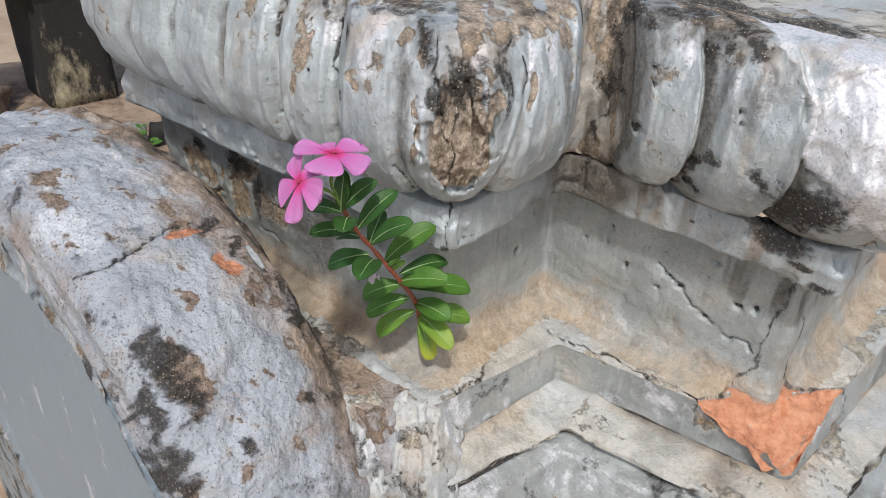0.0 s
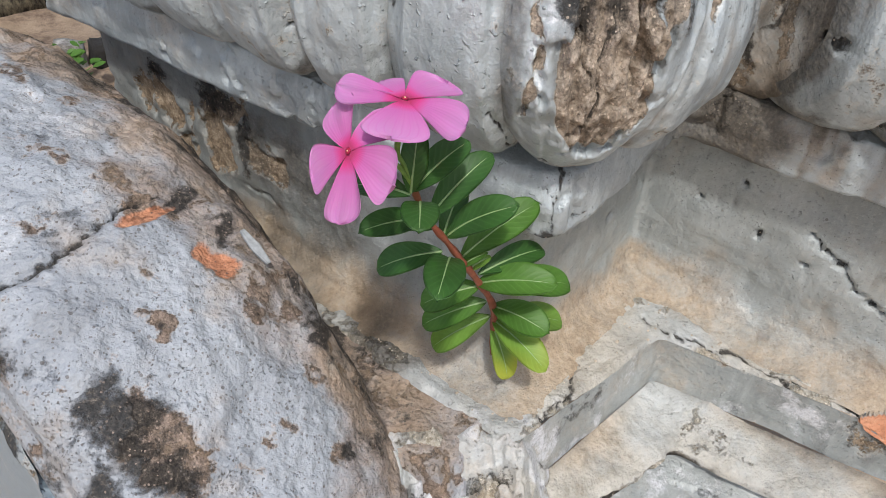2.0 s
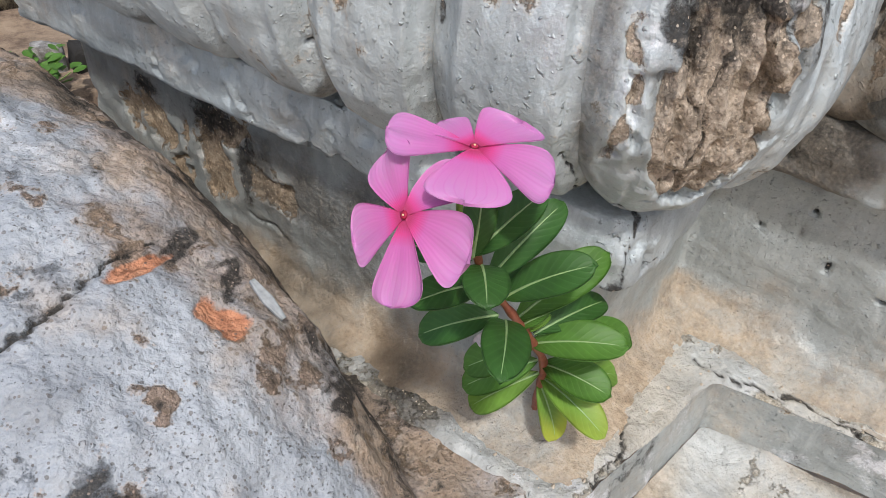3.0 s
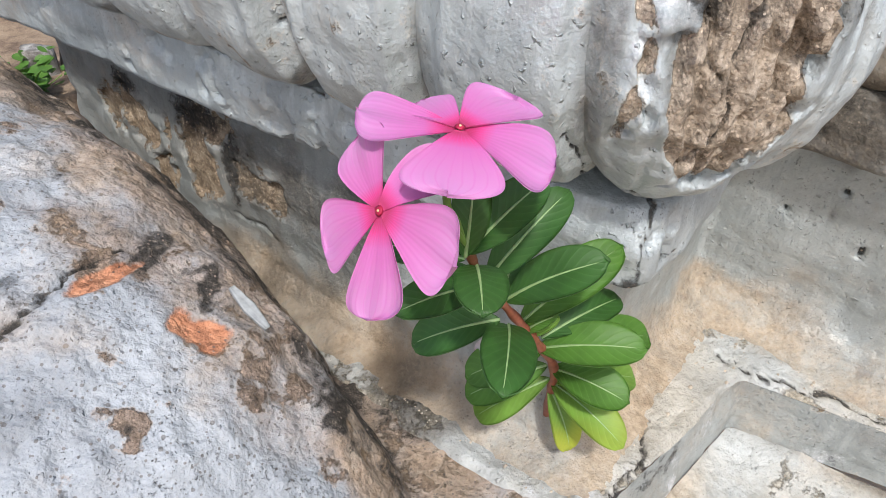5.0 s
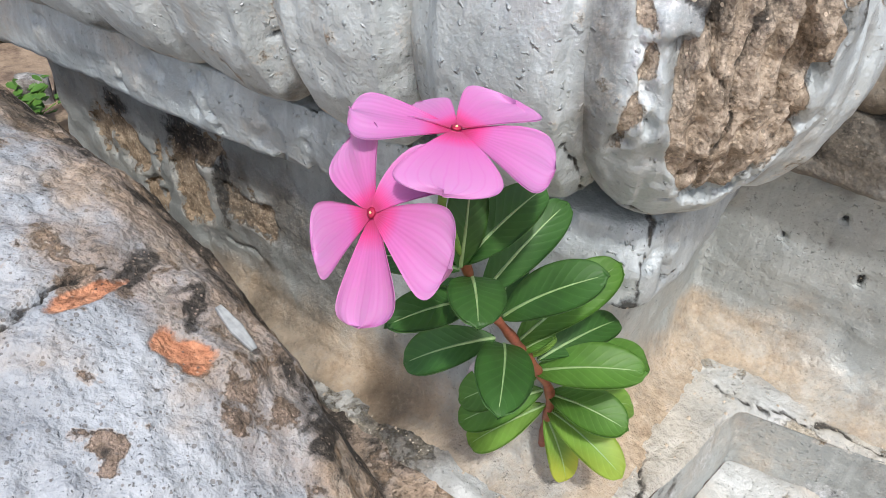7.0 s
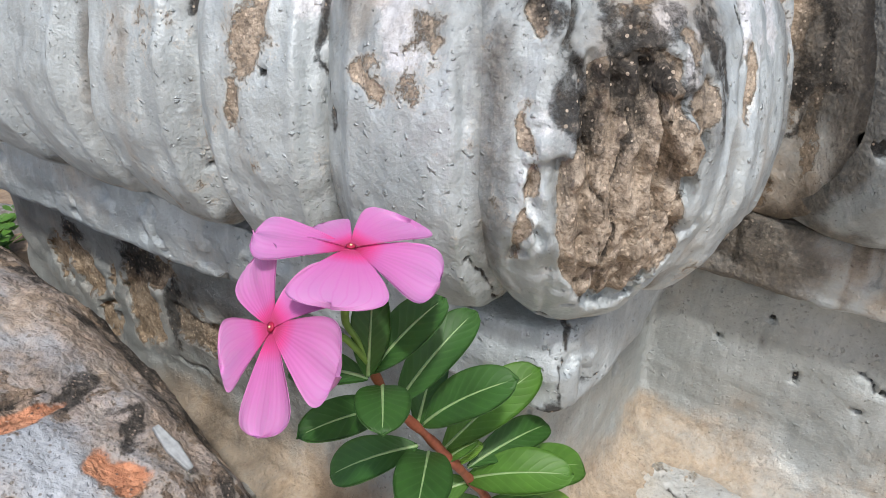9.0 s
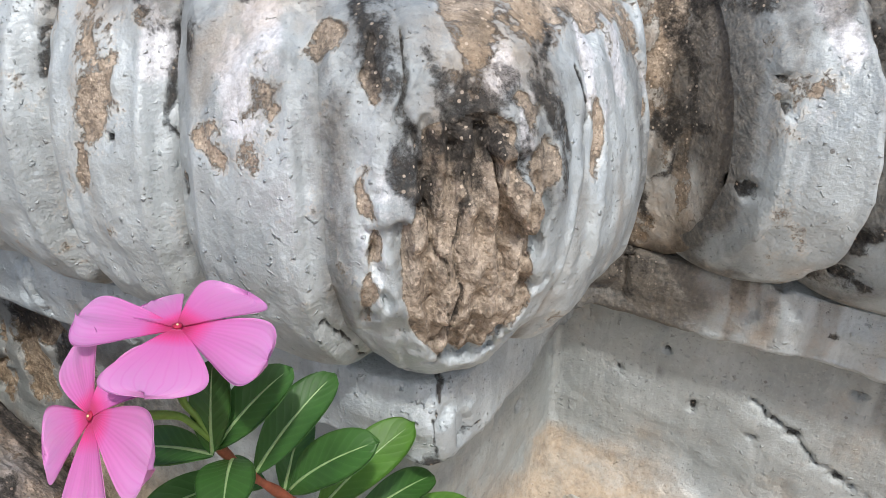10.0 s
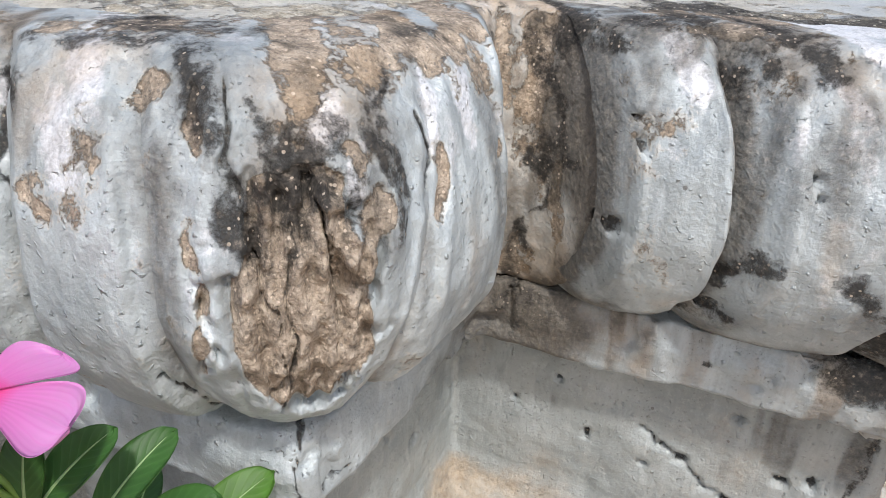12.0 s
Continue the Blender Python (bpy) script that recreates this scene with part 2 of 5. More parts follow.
MITRE = np.array([-SIDE_OUT, FACE_OUT - SIDE_OUT, FACE_OUT + SIDE_OUT, FACE_OUT + SIDE_OUT, FACE_OUT + SIDE_OUT, SIDE_OUT])
WALL = FILLET - 0.022 * MITRE
LEDGE_1 = np.array([(-0.20, 0.93), (-0.36, 0.73), (0.012, 0.418), (0.125, 0.504), (0.294, 0.397), (0.52, 0.60)])
LEDGE_1B = LEDGE_1 + np.array([(0, 0), (0, 0), (0.012, -0.004), (0.003, -0.003), (0.004, -0.008), (0.004, -0.004)])
LEDGE_2 = np.array([(-0.20, 0.93), (-0.40, 0.72), (0.02, 0.372), (0.131, 0.450), (0.302, 0.338), (0.56, 0.575)])
LEDGE_3 = LEDGE_2 + np.array([(0, 0), (-0.03, -0.02), (0.0, -0.05), (0.004, -0.05), (0.02, -0.06), (0.06, -0.03)])
LENGTH = [0.25, 0.4198, 0.1472, 0.2205, 0.30]
START = [-0.6698, -0.4198, 0.0, 0.1472, 0.3677, 0.6677]  # distance along the fillet from its first outer corner


def along(s, corners, radius):
    """Points on a ring at distances s (of the fillet), its corners rounded by radius."""
    s, corners, start = np.asarray(s, float), np.asarray(corners, float), np.array(START)

    def straight(x):
        return np.stack([np.interp(x, start, corners[:, k]) for k in (0, 1)], -1)

    out = straight(s)
    for k in range(1, 5):
        r = min(radius, 0.49 * LENGTH[k - 1], 0.49 * LENGTH[k])
        if k == 3:
            r = min(r, 0.006)
        near = np.abs(s - start[k]) < r
        if r > 0 and near.any():
            t = ((s[near] - start[k]) / r + 1)[:, None] / 2
            a, b, c = straight(np.array([start[k] - r])), corners[k], straight(np.array([start[k] + r]))
            out[near] = (1 - t) ** 2 * a + 2 * t * (1 - t) * b + t ** 2 * c
    return out


def cracks(s, z, runs, width, wobble=0.003, seed=0):
    """A field that is 1 on each run of (distance, height) points and falls to 0 at width from it."""
    q = np.stack([s, z, 0 * s], -1)
    x, y = s + wobble * fbm(q, 0.012, 3, seed), z + wobble * fbm(q, 0.012, 3, seed + 5)
    out = np.zeros_like(s)
    for line in runs:
        for (a0, b0), (a1, b1) in zip(line[:-1], line[1:]):
            da, db = a1 - a0, b1 - b0
            t = np.clip(((x - a0) * da + (y - b0) * db) / (da * da + db * db), 0, 1)
            out = np.maximum(out, np.clip(1 - np.hypot(x - a0 - t * da, y - b0 - t * db) / width, 0, 1))
    return out


def spots(s, z, rows, wobble=0.0, seed=0):
    """A field that rises to 1 in the middle of each (distance, height, half width, half height) patch and is 0.5 at its rim."""
    out = np.zeros_like(s)
    if wobble:
        q = np.stack([s, z, 0 * s], -1)
        s, z = s + wobble * fbm(q, 0.02, 3, seed), z + wobble * fbm(q, 0.02, 3, seed + 9)
    for s0, z0, w, h in rows:
        d = np.hypot((s - s0) / w, (z - z0) / h)
        out = np.maximum(out, np.clip(1 - 0.5 * d, 0, 1))
    return out

# ---- the lotus moulding ----
PLINTH = thing("plinth", (0.05, 0.60, 0.05), "weathered silver-painted stucco plinth with a lotus petal moulding", "plinth")
PROFILE = np.array([(-0.004, 0.7515), (0.008, 0.753), (0.020, 0.763), (0.030, 0.780), (0.036, 0.803), (0.034, 0.830), (0.027, 0.855), (0.018, 0.870), (0.010, 0.8775), (-0.004, 0.880), (-0.022, 0.8805)])
PETALS = [-0.47, -0.4198, -0.368, -0.315, -0.260, -0.205, -0.149, -0.095, -0.044, 0.056, 0.128, 0.178, 0.229, 0.296, 0.44, 0.51, 0.60]
HOLLOW = [(0.005, 0.813, 0.025, 0.034), (0.003, 0.838, 0.018, 0.016)]
CORNER = (-0.044, 0.056)  # the large petal that wraps the outer corner, drawn in to a point at its foot
EDGE_DEPTH = {-0.044: 0.45, 0.056: 0.22}


def bounds(at, v):
    """How the seam that stands at that distance wanders from the foot (0) to the top (1)."""
    if at == CORNER[0]:
        return np.interp(v, [0, 0.1, 0.2, 0.3, 0.42], [-0.016, -0.020, -0.028, -0.038, -0.044])
    if at == CORNER[1]:
        return np.interp(v, [0, 0.2, 0.3, 0.4, 0.5, 0.6], [0.028, 0.032, 0.040, 0.050, 0.059, 0.063])
    return at + np.where((at < -0.05) & (at > -0.40), 0.007, 0.0) * step_up(v, 0.42, 0.12)


def local(p):
    return p - np.array(PLINTH.location)


def petal(s0, s1, strip=False, fine=0.0013):
    n, rows = max(8, int((s1 - s0) / fine)), 110 if fine > 0.001 else 190
    s = np.linspace(s0, s1, n)
    v = np.linspace(0, len(PROFILE) - 1, rows)
    k = np.arange(len(PROFILE))
    # a smooth run through the profile's points
    sm = np.linspace(0, len(PROFILE) - 1, 400)
    po, pz = np.interp(sm, k, PROFILE[:, 0]), np.interp(sm, k, PROFILE[:, 1])
    ker = np.hanning(45) / np.hanning(45).sum()
    po, pz = [np.convolve(np.pad(a, 22, mode="reflect", reflect_type="odd"), ker, "valid") for a in (po, pz)]
    o, z = np.interp(v, sm, po), np.interp(v, sm, pz)
    S, O = np.meshgrid(s, o)
    _, Z = np.meshgrid(s, z)
    V = np.repeat(v[:, None] / v[-1], n, 1)
    left = step_up(s0 + s1 - 2 * S, -1e-4, 1e-4)
    t = np.abs(2 * (S - s0) / (s1 - s0) - 1)
    first, last = bounds(s0, V), bounds(s1, V)
    S = first + (last - first) * (S - s0) / (s1 - s0)
    depth = left * EDGE_DEPTH.get(s0, 1.0) + (1 - left) * EDGE_DEPTH.get(s1, 1.0)
    if strip:
        S = S + 0.0035 * (1 - 2 * left) * t ** 4
        low, edge = O * 0.30 - 0.004, O - 0.0125 * np.sin(np.pi * np.clip(V, 0.03, 0.97)) ** 0.5
        O = low + (edge - low) * t ** 5
    else:
        swell = np.sin(np.pi * np.clip(V, 0.03, 0.97)) ** 0.5
        O = O - (0.0068 * t ** 5 + 0.0045 * t ** 2) * swell * depth
        O = O + (0.0020 * np.exp(-((t - 0.62) / 0.09) ** 2) - 0.0013 * np.exp(-((t - 0.79) / 0.06) ** 2)) * swell * np.minimum(1, depth + 0.1) * (0.4 if s0 == CORNER[0] else 1.0)
        if s0 == CORNER[0]:
            O = O + (0.0007 * np.exp(-((t - 0.90) / 0.05) ** 2) - 0.0007 * np.exp(-((t - 0.50) / 0.05) ** 2)) * swell
        Z = Z + 0.013 * t ** 3 * np.clip(1 - V * 1.6, 0, 1) ** 1.5
    S, O, Z = S.ravel(), O.ravel(), Z.ravel()
    base, out = along(S, FILLET, 0.07), along(S, MITRE, 0.07)
    p = np.concatenate([base + out * O[:, None], Z[:, None]], 1)
    lump = 0.0018 * fbm(p, 0.035, 3, 3) + 0.0010 * fbm(p * (1, 1, 0.22), 0.010, 3, 5) + 0.0005 * fbm(p, 0.006, 2, 7)
    rim = t.ravel()
    fields = stains_shade(S, Z, p, rim, V.ravel(), strip)
    hole = step_up(fields["hollow"] + 0.28 * fbm(p, 0.012, 3, 31), 0.42, 0.56)
    stone = fbm(p * (1, 1, 0.30), 0.022, 4, 41)
    slab = 0.0026 * np.cos((S - 0.003 + 0.003 * fbm(p, 0.02, 3, 47)) * 330) ** 2
    plate = step_up(spots(S, Z, [(0.020, 0.843, 0.006, 0.012), (0.024, 0.828, 0.006, 0.010)], 0.005, 33), 0.45, 0.52)
    rough = slab + 0.0016 * fbm(p * (1, 1, 0.22), 0.010, 3, 45) + 0.0016 * fbm(p, 0.005, 3, 43) - 0.0035 * step_up(np.abs(stone), 0.05, 0.0) + 0.0040 * plate
    fields["mold_shade"] = np.maximum(fields["mold_shade"], hole * 0.60 * step_up(np.abs(stone), 0.030, 0.003))
    O2 = O + lump + hole * (rough - 0.001 - 0.0038 * step_up(Z, 0.858, 0.815)) - 0.0012 * step_up(fields["peel"], 0.42, 0.55) * (1 - hole) - 0.0040 * fields.pop("pit") + white_crust(S, Z, p) * (0.0045 + 0.004 * fbm(p, 0.024, 4, 97))
    fields.pop("hollow")
    p = np.concatenate([base + out * O2[:, None], (Z + 0.3 * lump)[:, None]], 1)
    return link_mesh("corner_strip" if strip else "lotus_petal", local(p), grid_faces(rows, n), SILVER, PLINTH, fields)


# patches: distance along the moulding, height, half width, half height
PEEL = [(-0.074, 0.842, 0.004, 0.008), (-0.060, 0.855, 0.002, 0.002), (-0.029, 0.834, 0.003, 0.008), (-0.030, 0.820, 0.003, 0.006), (-0.031, 0.803, 0.004, 0.008), (-0.045, 0.869, 0.008, 0.003), (-0.027, 0.860, 0.004, 0.008), (0.029, 0.832, 0.006, 0.009), (0.066, 0.843, 0.006, 0.010), (0.110, 0.838, 0.004, 0.004), (0.163, 0.765, 0.007, 0.016), (0.079, 0.875, 0.05, 0.006), (0.017, 0.874, 0.017, 0.011), (0.190, 0.838, 0.002, 0.002), (0.026, 0.850, 0.006, 0.004), (-0.121, 0.844, 0.006, 0.018), (-0.125, 0.818, 0.004, 0.009)]
MOLD = [(0.002, 0.848, 0.017, 0.010), (-0.010, 0.840, 0.008, 0.012), (-0.028, 0.870, 0.010, 0.012), (-0.004, 0.858, 0.006, 0.005), (0.042, 0.858, 0.004, 0.014), (0.040, 0.838, 0.003, 0.012), (-0.087, 0.866, 0.005, 0.008), (0.034, 0.845, 0.005, 0.016), (0.166, 0.849, 0.006, 0.022), (0.170, 0.814, 0.003, 0.044), (0.182, 0.869, 0.010, 0.008), (0.230, 0.864, 0.010, 0.009), (0.251, 0.871, 0.013, 0.006), (0.230, 0.790, 0.005, 0.006), (0.236, 0.773, 0.005, 0.005), (0.276, 0.787, 0.007, 0.010), (0.309, 0.785, 0.018, 0.018), (-0.102, 0.872, 0.006, 0.006)]
LIME = [(0.014, 0.862, 0.008, 0.006), (0.026, 0.850, 0.004, 0.007), (0.011, 0.811, 0.0012, 0.0012), (0.013, 0.797, 0.001, 0.001), (0.018, 0.803, 0.0008, 0.0008), (-0.059, 0.874, 0.007, 0.012), (-0.071, 0.856, 0.007, 0.012), (0.066, 0.861, 0.005, 0.015), (0.090, 0.856, 0.005, 0.011), (0.212, 0.866, 0.006, 0.010), (0.260, 0.864, 0.005, 0.008), (0.335, 0.862, 0.036, 0.034), (0.340, 0.825, 0.036, 0.036), (0.303, 0.835, 0.010, 0.022), (-0.102, 0.862, 0.006, 0.009)]
PITS = [(0.183, 0.803, 0.003, 0.0043), (0.189, 0.838, 0.0026, 0.0025), (0.188, 0.847, 0.002, 0.002), (0.230, 0.790, 0.004, 0.005), (0.236, 0.773, 0.0036, 0.0037), (0.249, 0.835, 0.0018, 0.0018), (0.250, 0.828, 0.0018, 0.0015), (-0.116, 0.833, 0.0015, 0.0015), (-0.150, 0.79, 0.002, 0.0015)]
CRACKS = [((-0.016, 0.872), (-0.018, 0.855), (-0.013, 0.838)), ((0.003, 0.838), (0.001, 0.815), (0.002, 0.786), (-0.004, 0.775)), ((-0.048, 0.79), (-0.03, 0.768), (0.0, 0.757), (0.02, 0.758)), ((-0.096, 0.875), (-0.097, 0.85), (-0.094, 0.82)), ((0.058, 0.858), (0.062, 0.848), (0.061, 0.838)), ((-0.149, 0.875), (-0.15, 0.845))]


def white_crust(s, z, p):
    """The thick lime render that covers the far petal: 1 within, 0 without."""
    edge = np.interp(z, [0.775, 0.784, 0.805, 0.814, 0.835, 0.850, 0.875], [0.365, 0.345, 0.318, 0.296, 0.286, 0.290, 0.276])
    return step_up(s - edge + 0.004 * fbm(p, 0.02, 3, 95), -0.0015, 0.0015)


def stains_shade(s, z, p, rim, v, strip):
    peel = 0.92 * spots(s, z, PEEL, 0.006, 11)
    top = step_up(z, 0.868, 0.879)
    peel = np.maximum(peel, top * (0.42 + 0.35 * fbm(p, 0.03, 3, 61)))
    peel = np.maximum(peel, 0.19 + 0.30 * fbm(p * (1, 1, 0.6), 0.022, 3, 63) + 0.13 * step_up(z, 0.835, 0.872))
    mold_shade = np.maximum(0.82 * spots(s, z, MOLD, 0.011, 12), top * (0.25 + 0.45 * fbm(p, 0.04, 3, 71)))
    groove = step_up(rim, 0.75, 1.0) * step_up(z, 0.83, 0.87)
    mold_shade = np.maximum(mold_shade, groove * (0.28 + 0.3 * fbm(p, 0.03, 3, 73)))
    # petals past the inner corner are shaded by colour, through a denser film
    far = step_up(s, 0.10, 0.16)
    streak = fbm(p * (1, 1, 0.14), 0.013, 4, 75)
    stain_shade = (0.40 + 0.25 * far) * step_up(rim, 0.72, 1.0) + 0.10 * far + (0.05 + 0.18 * far) * step_up(z, 0.80, 0.87) + 0.42 * streak + 0.20 * top
    stain_shade = np.maximum(stain_shade, 0.62 * spots(s, z, [(a, b, 1.7 * c + 0.003, 1.5 * d + 0.004) for a, b, c, d in MOLD], 0.006, 15))
    pit = step_up(spots(s, z, PITS), 0.4, 0.6)
    mold_shade = np.maximum(mold_shade, 0.62 * pit)
    crack = cracks(s, z, CRACKS, 0.0021)
    mold_shade = np.maximum(mold_shade, 0.72 * crack)
    hollow = spots(s, z, HOLLOW, 0.004, 13)
    mold_shade = np.maximum(mold_shade, step_up(hollow, 0.42, 0.56) * step_up(z + 0.008 * fbm(p, 0.015, 3, 17), 0.824, 0.845) * (0.42 + 0.36 * fbm(p, 0.02, 3, 19)))
    peel = np.maximum(peel, step_up(hollow, 0.42, 0.56))
    # real staining plus contact shade, painted together where the petals meet the band
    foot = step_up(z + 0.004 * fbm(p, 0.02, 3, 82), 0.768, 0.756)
    stain_shade = stain_shade + 0.42 * foot * (0.6 + 0.4 * far)
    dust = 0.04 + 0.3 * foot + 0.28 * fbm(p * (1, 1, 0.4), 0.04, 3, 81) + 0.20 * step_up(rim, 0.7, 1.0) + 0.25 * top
    if strip:
        dust, mold_shade = dust + 0.5, np.maximum(mold_shade, 0.16 + 0.35 * fbm(p * (1, 1, 0.25), 0.02, 3, 83))
        stain_shade = stain_shade - 0.06 + 0.8 * fbm(p * (1, 1, 0.2), 0.014, 3, 85)
        peel = np.maximum(peel, 0.22 + 0.5 * fbm(p * (1, 1, 0.3), 0.016, 3, 87))
    crust = white_crust(s, z, p)
    peel, stain_shade, dust, mold_shade = peel * (1 - crust), stain_shade * (1 - crust), dust * (1 - 0.8 * crust), np.maximum(mold_shade * (1 - crust), spots(s, z, [(0.309, 0.782, 0.020, 0.018)], 0.006, 12))
    return {"peel": peel, "mold_shade": mold_shade, "lime": np.maximum(crust * (0.78 + 0.45 * fbm(p, 0.03, 3, 93)), np.maximum(spots(s, z, LIME, 0.004, 14), 0.05 + 0.34 * fbm(p * (1, 1, 0.25), 0.016, 3, 91) + 0.14 * step_up(z, 0.82, 0.86))), "dust": dust, "brick": 0 * s, "stain_shade": stain_shade, "rust": 0.22 * step_up(z, 0.845, 0.875) + (0.35 if strip else 0.0) + 0.5 * fbm(p * (1, 1, 0.3), 0.02, 3, 89), "hollow": hollow, "pit": np.maximum(pit, 0.4 * step_up(crack, 0.3, 0.8))}


for a, b in zip(PETALS[:-1], PETALS[1:]):
    petal(a, b, strip=abs(a - 0.128) < 1e-6, fine=0.0008 if abs(a + 0.044) < 1e-6 else 0.0013 if -0.3 < a < 0.4 else 0.003)


CHIP_AT, CHIP_OUT = np.array((0.232, 0.436)), np.array((0.162, -0.987))


# ---- courses of the plinth: each runs between two rings ----
def course(name, rings, mat, stain_shade, fine=0.0018, smin=-0.66, smax=0.66, label="", amp=1.0, chip=False):
    """rings: (corners, height, corner radius), from the top down or from the inside out."""
    s = np.concatenate([np.arange(smin, -0.45, fine * 4), np.arange(-0.45, 0.45, fine), np.arange(0.45, smax, fine * 3)])
    rows = []
    for (ca, za, ra), (cb, zb, rb) in zip(rings[:-1], rings[1:]):
        a, b = along(s, ca, ra), along(s, cb, rb)
        gap = math.hypot(float(np.median(np.linalg.norm(a - b, axis=1))), za - zb)
        n = max(2, int(gap / fine))
        for k in range(n if rb is not rings[-1][2] or cb is not rings[-1][0] or zb != rings[-1][1] else n + 1):
            f = k / n
            rows.append(np.concatenate([a * (1 - f) + b * f, np.full((len(s), 1), za * (1 - f) + zb * f)], 1))
    P = np.array(rows)
    du, dv = np.gradient(P, axis=1), np.gradient(P, axis=0)
    nrm = np.cross(du, dv).reshape(-1, 3)
    nrm /= np.linalg.norm(nrm, axis=1, keepdims=True) + 1e-12
    p = P.reshape(-1, 3)
    S, V = np.tile(s, len(rows)), np.repeat(np.linspace(0, 1, len(rows)), len(s))
    fields, dig = stain_shade(S, V, p)
    d = amp * (0.0022 * fbm(p, 0.05, 3, 103) + 0.0009 * fbm(p, 0.011, 3, 105)) - dig
    if nrm[:, 1].mean() > 0 and abs(nrm[:, 2].mean()) < 0.7 or nrm[:, 2].mean() < -0.7:
        nrm = -nrm
    p = p + nrm * d[:, None]
    if chip:
        past = (p[:, :2] - CHIP_AT) @ CHIP_OUT + 0.004 * fbm(p, 0.02, 3, 401)
        top = 0.5895 - 0.004 - 0.62 * past + 0.0035 * fbm(p, 0.014, 4, 403)
        cut = (past > 0) & (p[:, 2] > top) & (p[:, 2] < 0.603)
        p[cut, 2] = top[cut]
        fields["brick"] = np.where(cut, 0.95, step_up(past, -0.004, 0.0) * step_up(past, 0.05, 0.04) * 0.3)
        for key in ("peel", "mold_shade", "dust", "lime", "stain_shade", "rust"):
            fields[key] = np.where(cut, 0.05, fields[key])
        fields["mold_shade"] = np.maximum(fields["mold_shade"], 0.55 * np.exp(-(past / 0.0025) ** 2) * (p[:, 2] > 0.56))
    return link_mesh(name, local(p), grid_faces(len(rows), len(s)), mat, PLINTH, fields, label)


def blank(s, **given):
    out = {k: 0 * s for k in ("peel", "mold_shade", "lime", "dust", "brick", "stain_shade", "rust")}
    out.update(given)
    return out


def fillet_stain_shade(s, v, p):
    # inner corner: brown dirt, deepened with painted shade
    inner = np.exp(-((s - 0.162) / 0.036) ** 2)
    dust = 0.24 + 0.25 * fbm(p, 0.05, 3, 201) + 0.40 * inner
    mold_shade = 0.52 * inner * (1.15 - v) + 0.72 * cracks(s, p[:, 2], [((0.004, 0.752), (0.0, 0.735), (0.003, 0.714)), ((-0.03, 0.722), (0.0, 0.717), (0.03, 0.722))], 0.0020) + 0.42 * step_up(v, 0.72, 0.86) * (0.7 + 1.4 * fbm(p, 0.016, 3, 203))
    mold_shade = np.maximum(mold_shade, spots(s, p[:, 2], [(0.320, 0.745, 0.02, 0.010), (0.255, 0.735, 0.002, 0.002), (0.354, 0.720, 0.010, 0.003), (0.337, 0.732, 0.009, 0.002), (-0.004, 0.718, 0.006, 0.004)], 0.003, 3))
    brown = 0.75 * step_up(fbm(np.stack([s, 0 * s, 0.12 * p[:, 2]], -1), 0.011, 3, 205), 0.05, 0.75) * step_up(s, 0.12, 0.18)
    stain_shade = 1.2 * inner * (1.1 - 0.3 * v) + 0.40 * brown + 0.10 + 0.25 * fbm(p, 0.03, 3, 206) + 0.28 * step_up(v, 0.85, 1.0)
    return blank(s, dust=dust + 0.35 * brown, mold_shade=mold_shade, stain_shade=stain_shade), 0.003 * step_up(fbm(p, 0.014, 3, 207) + 0.35 * step_up(v, 0.62, 0.8), 0.55, 0.7)


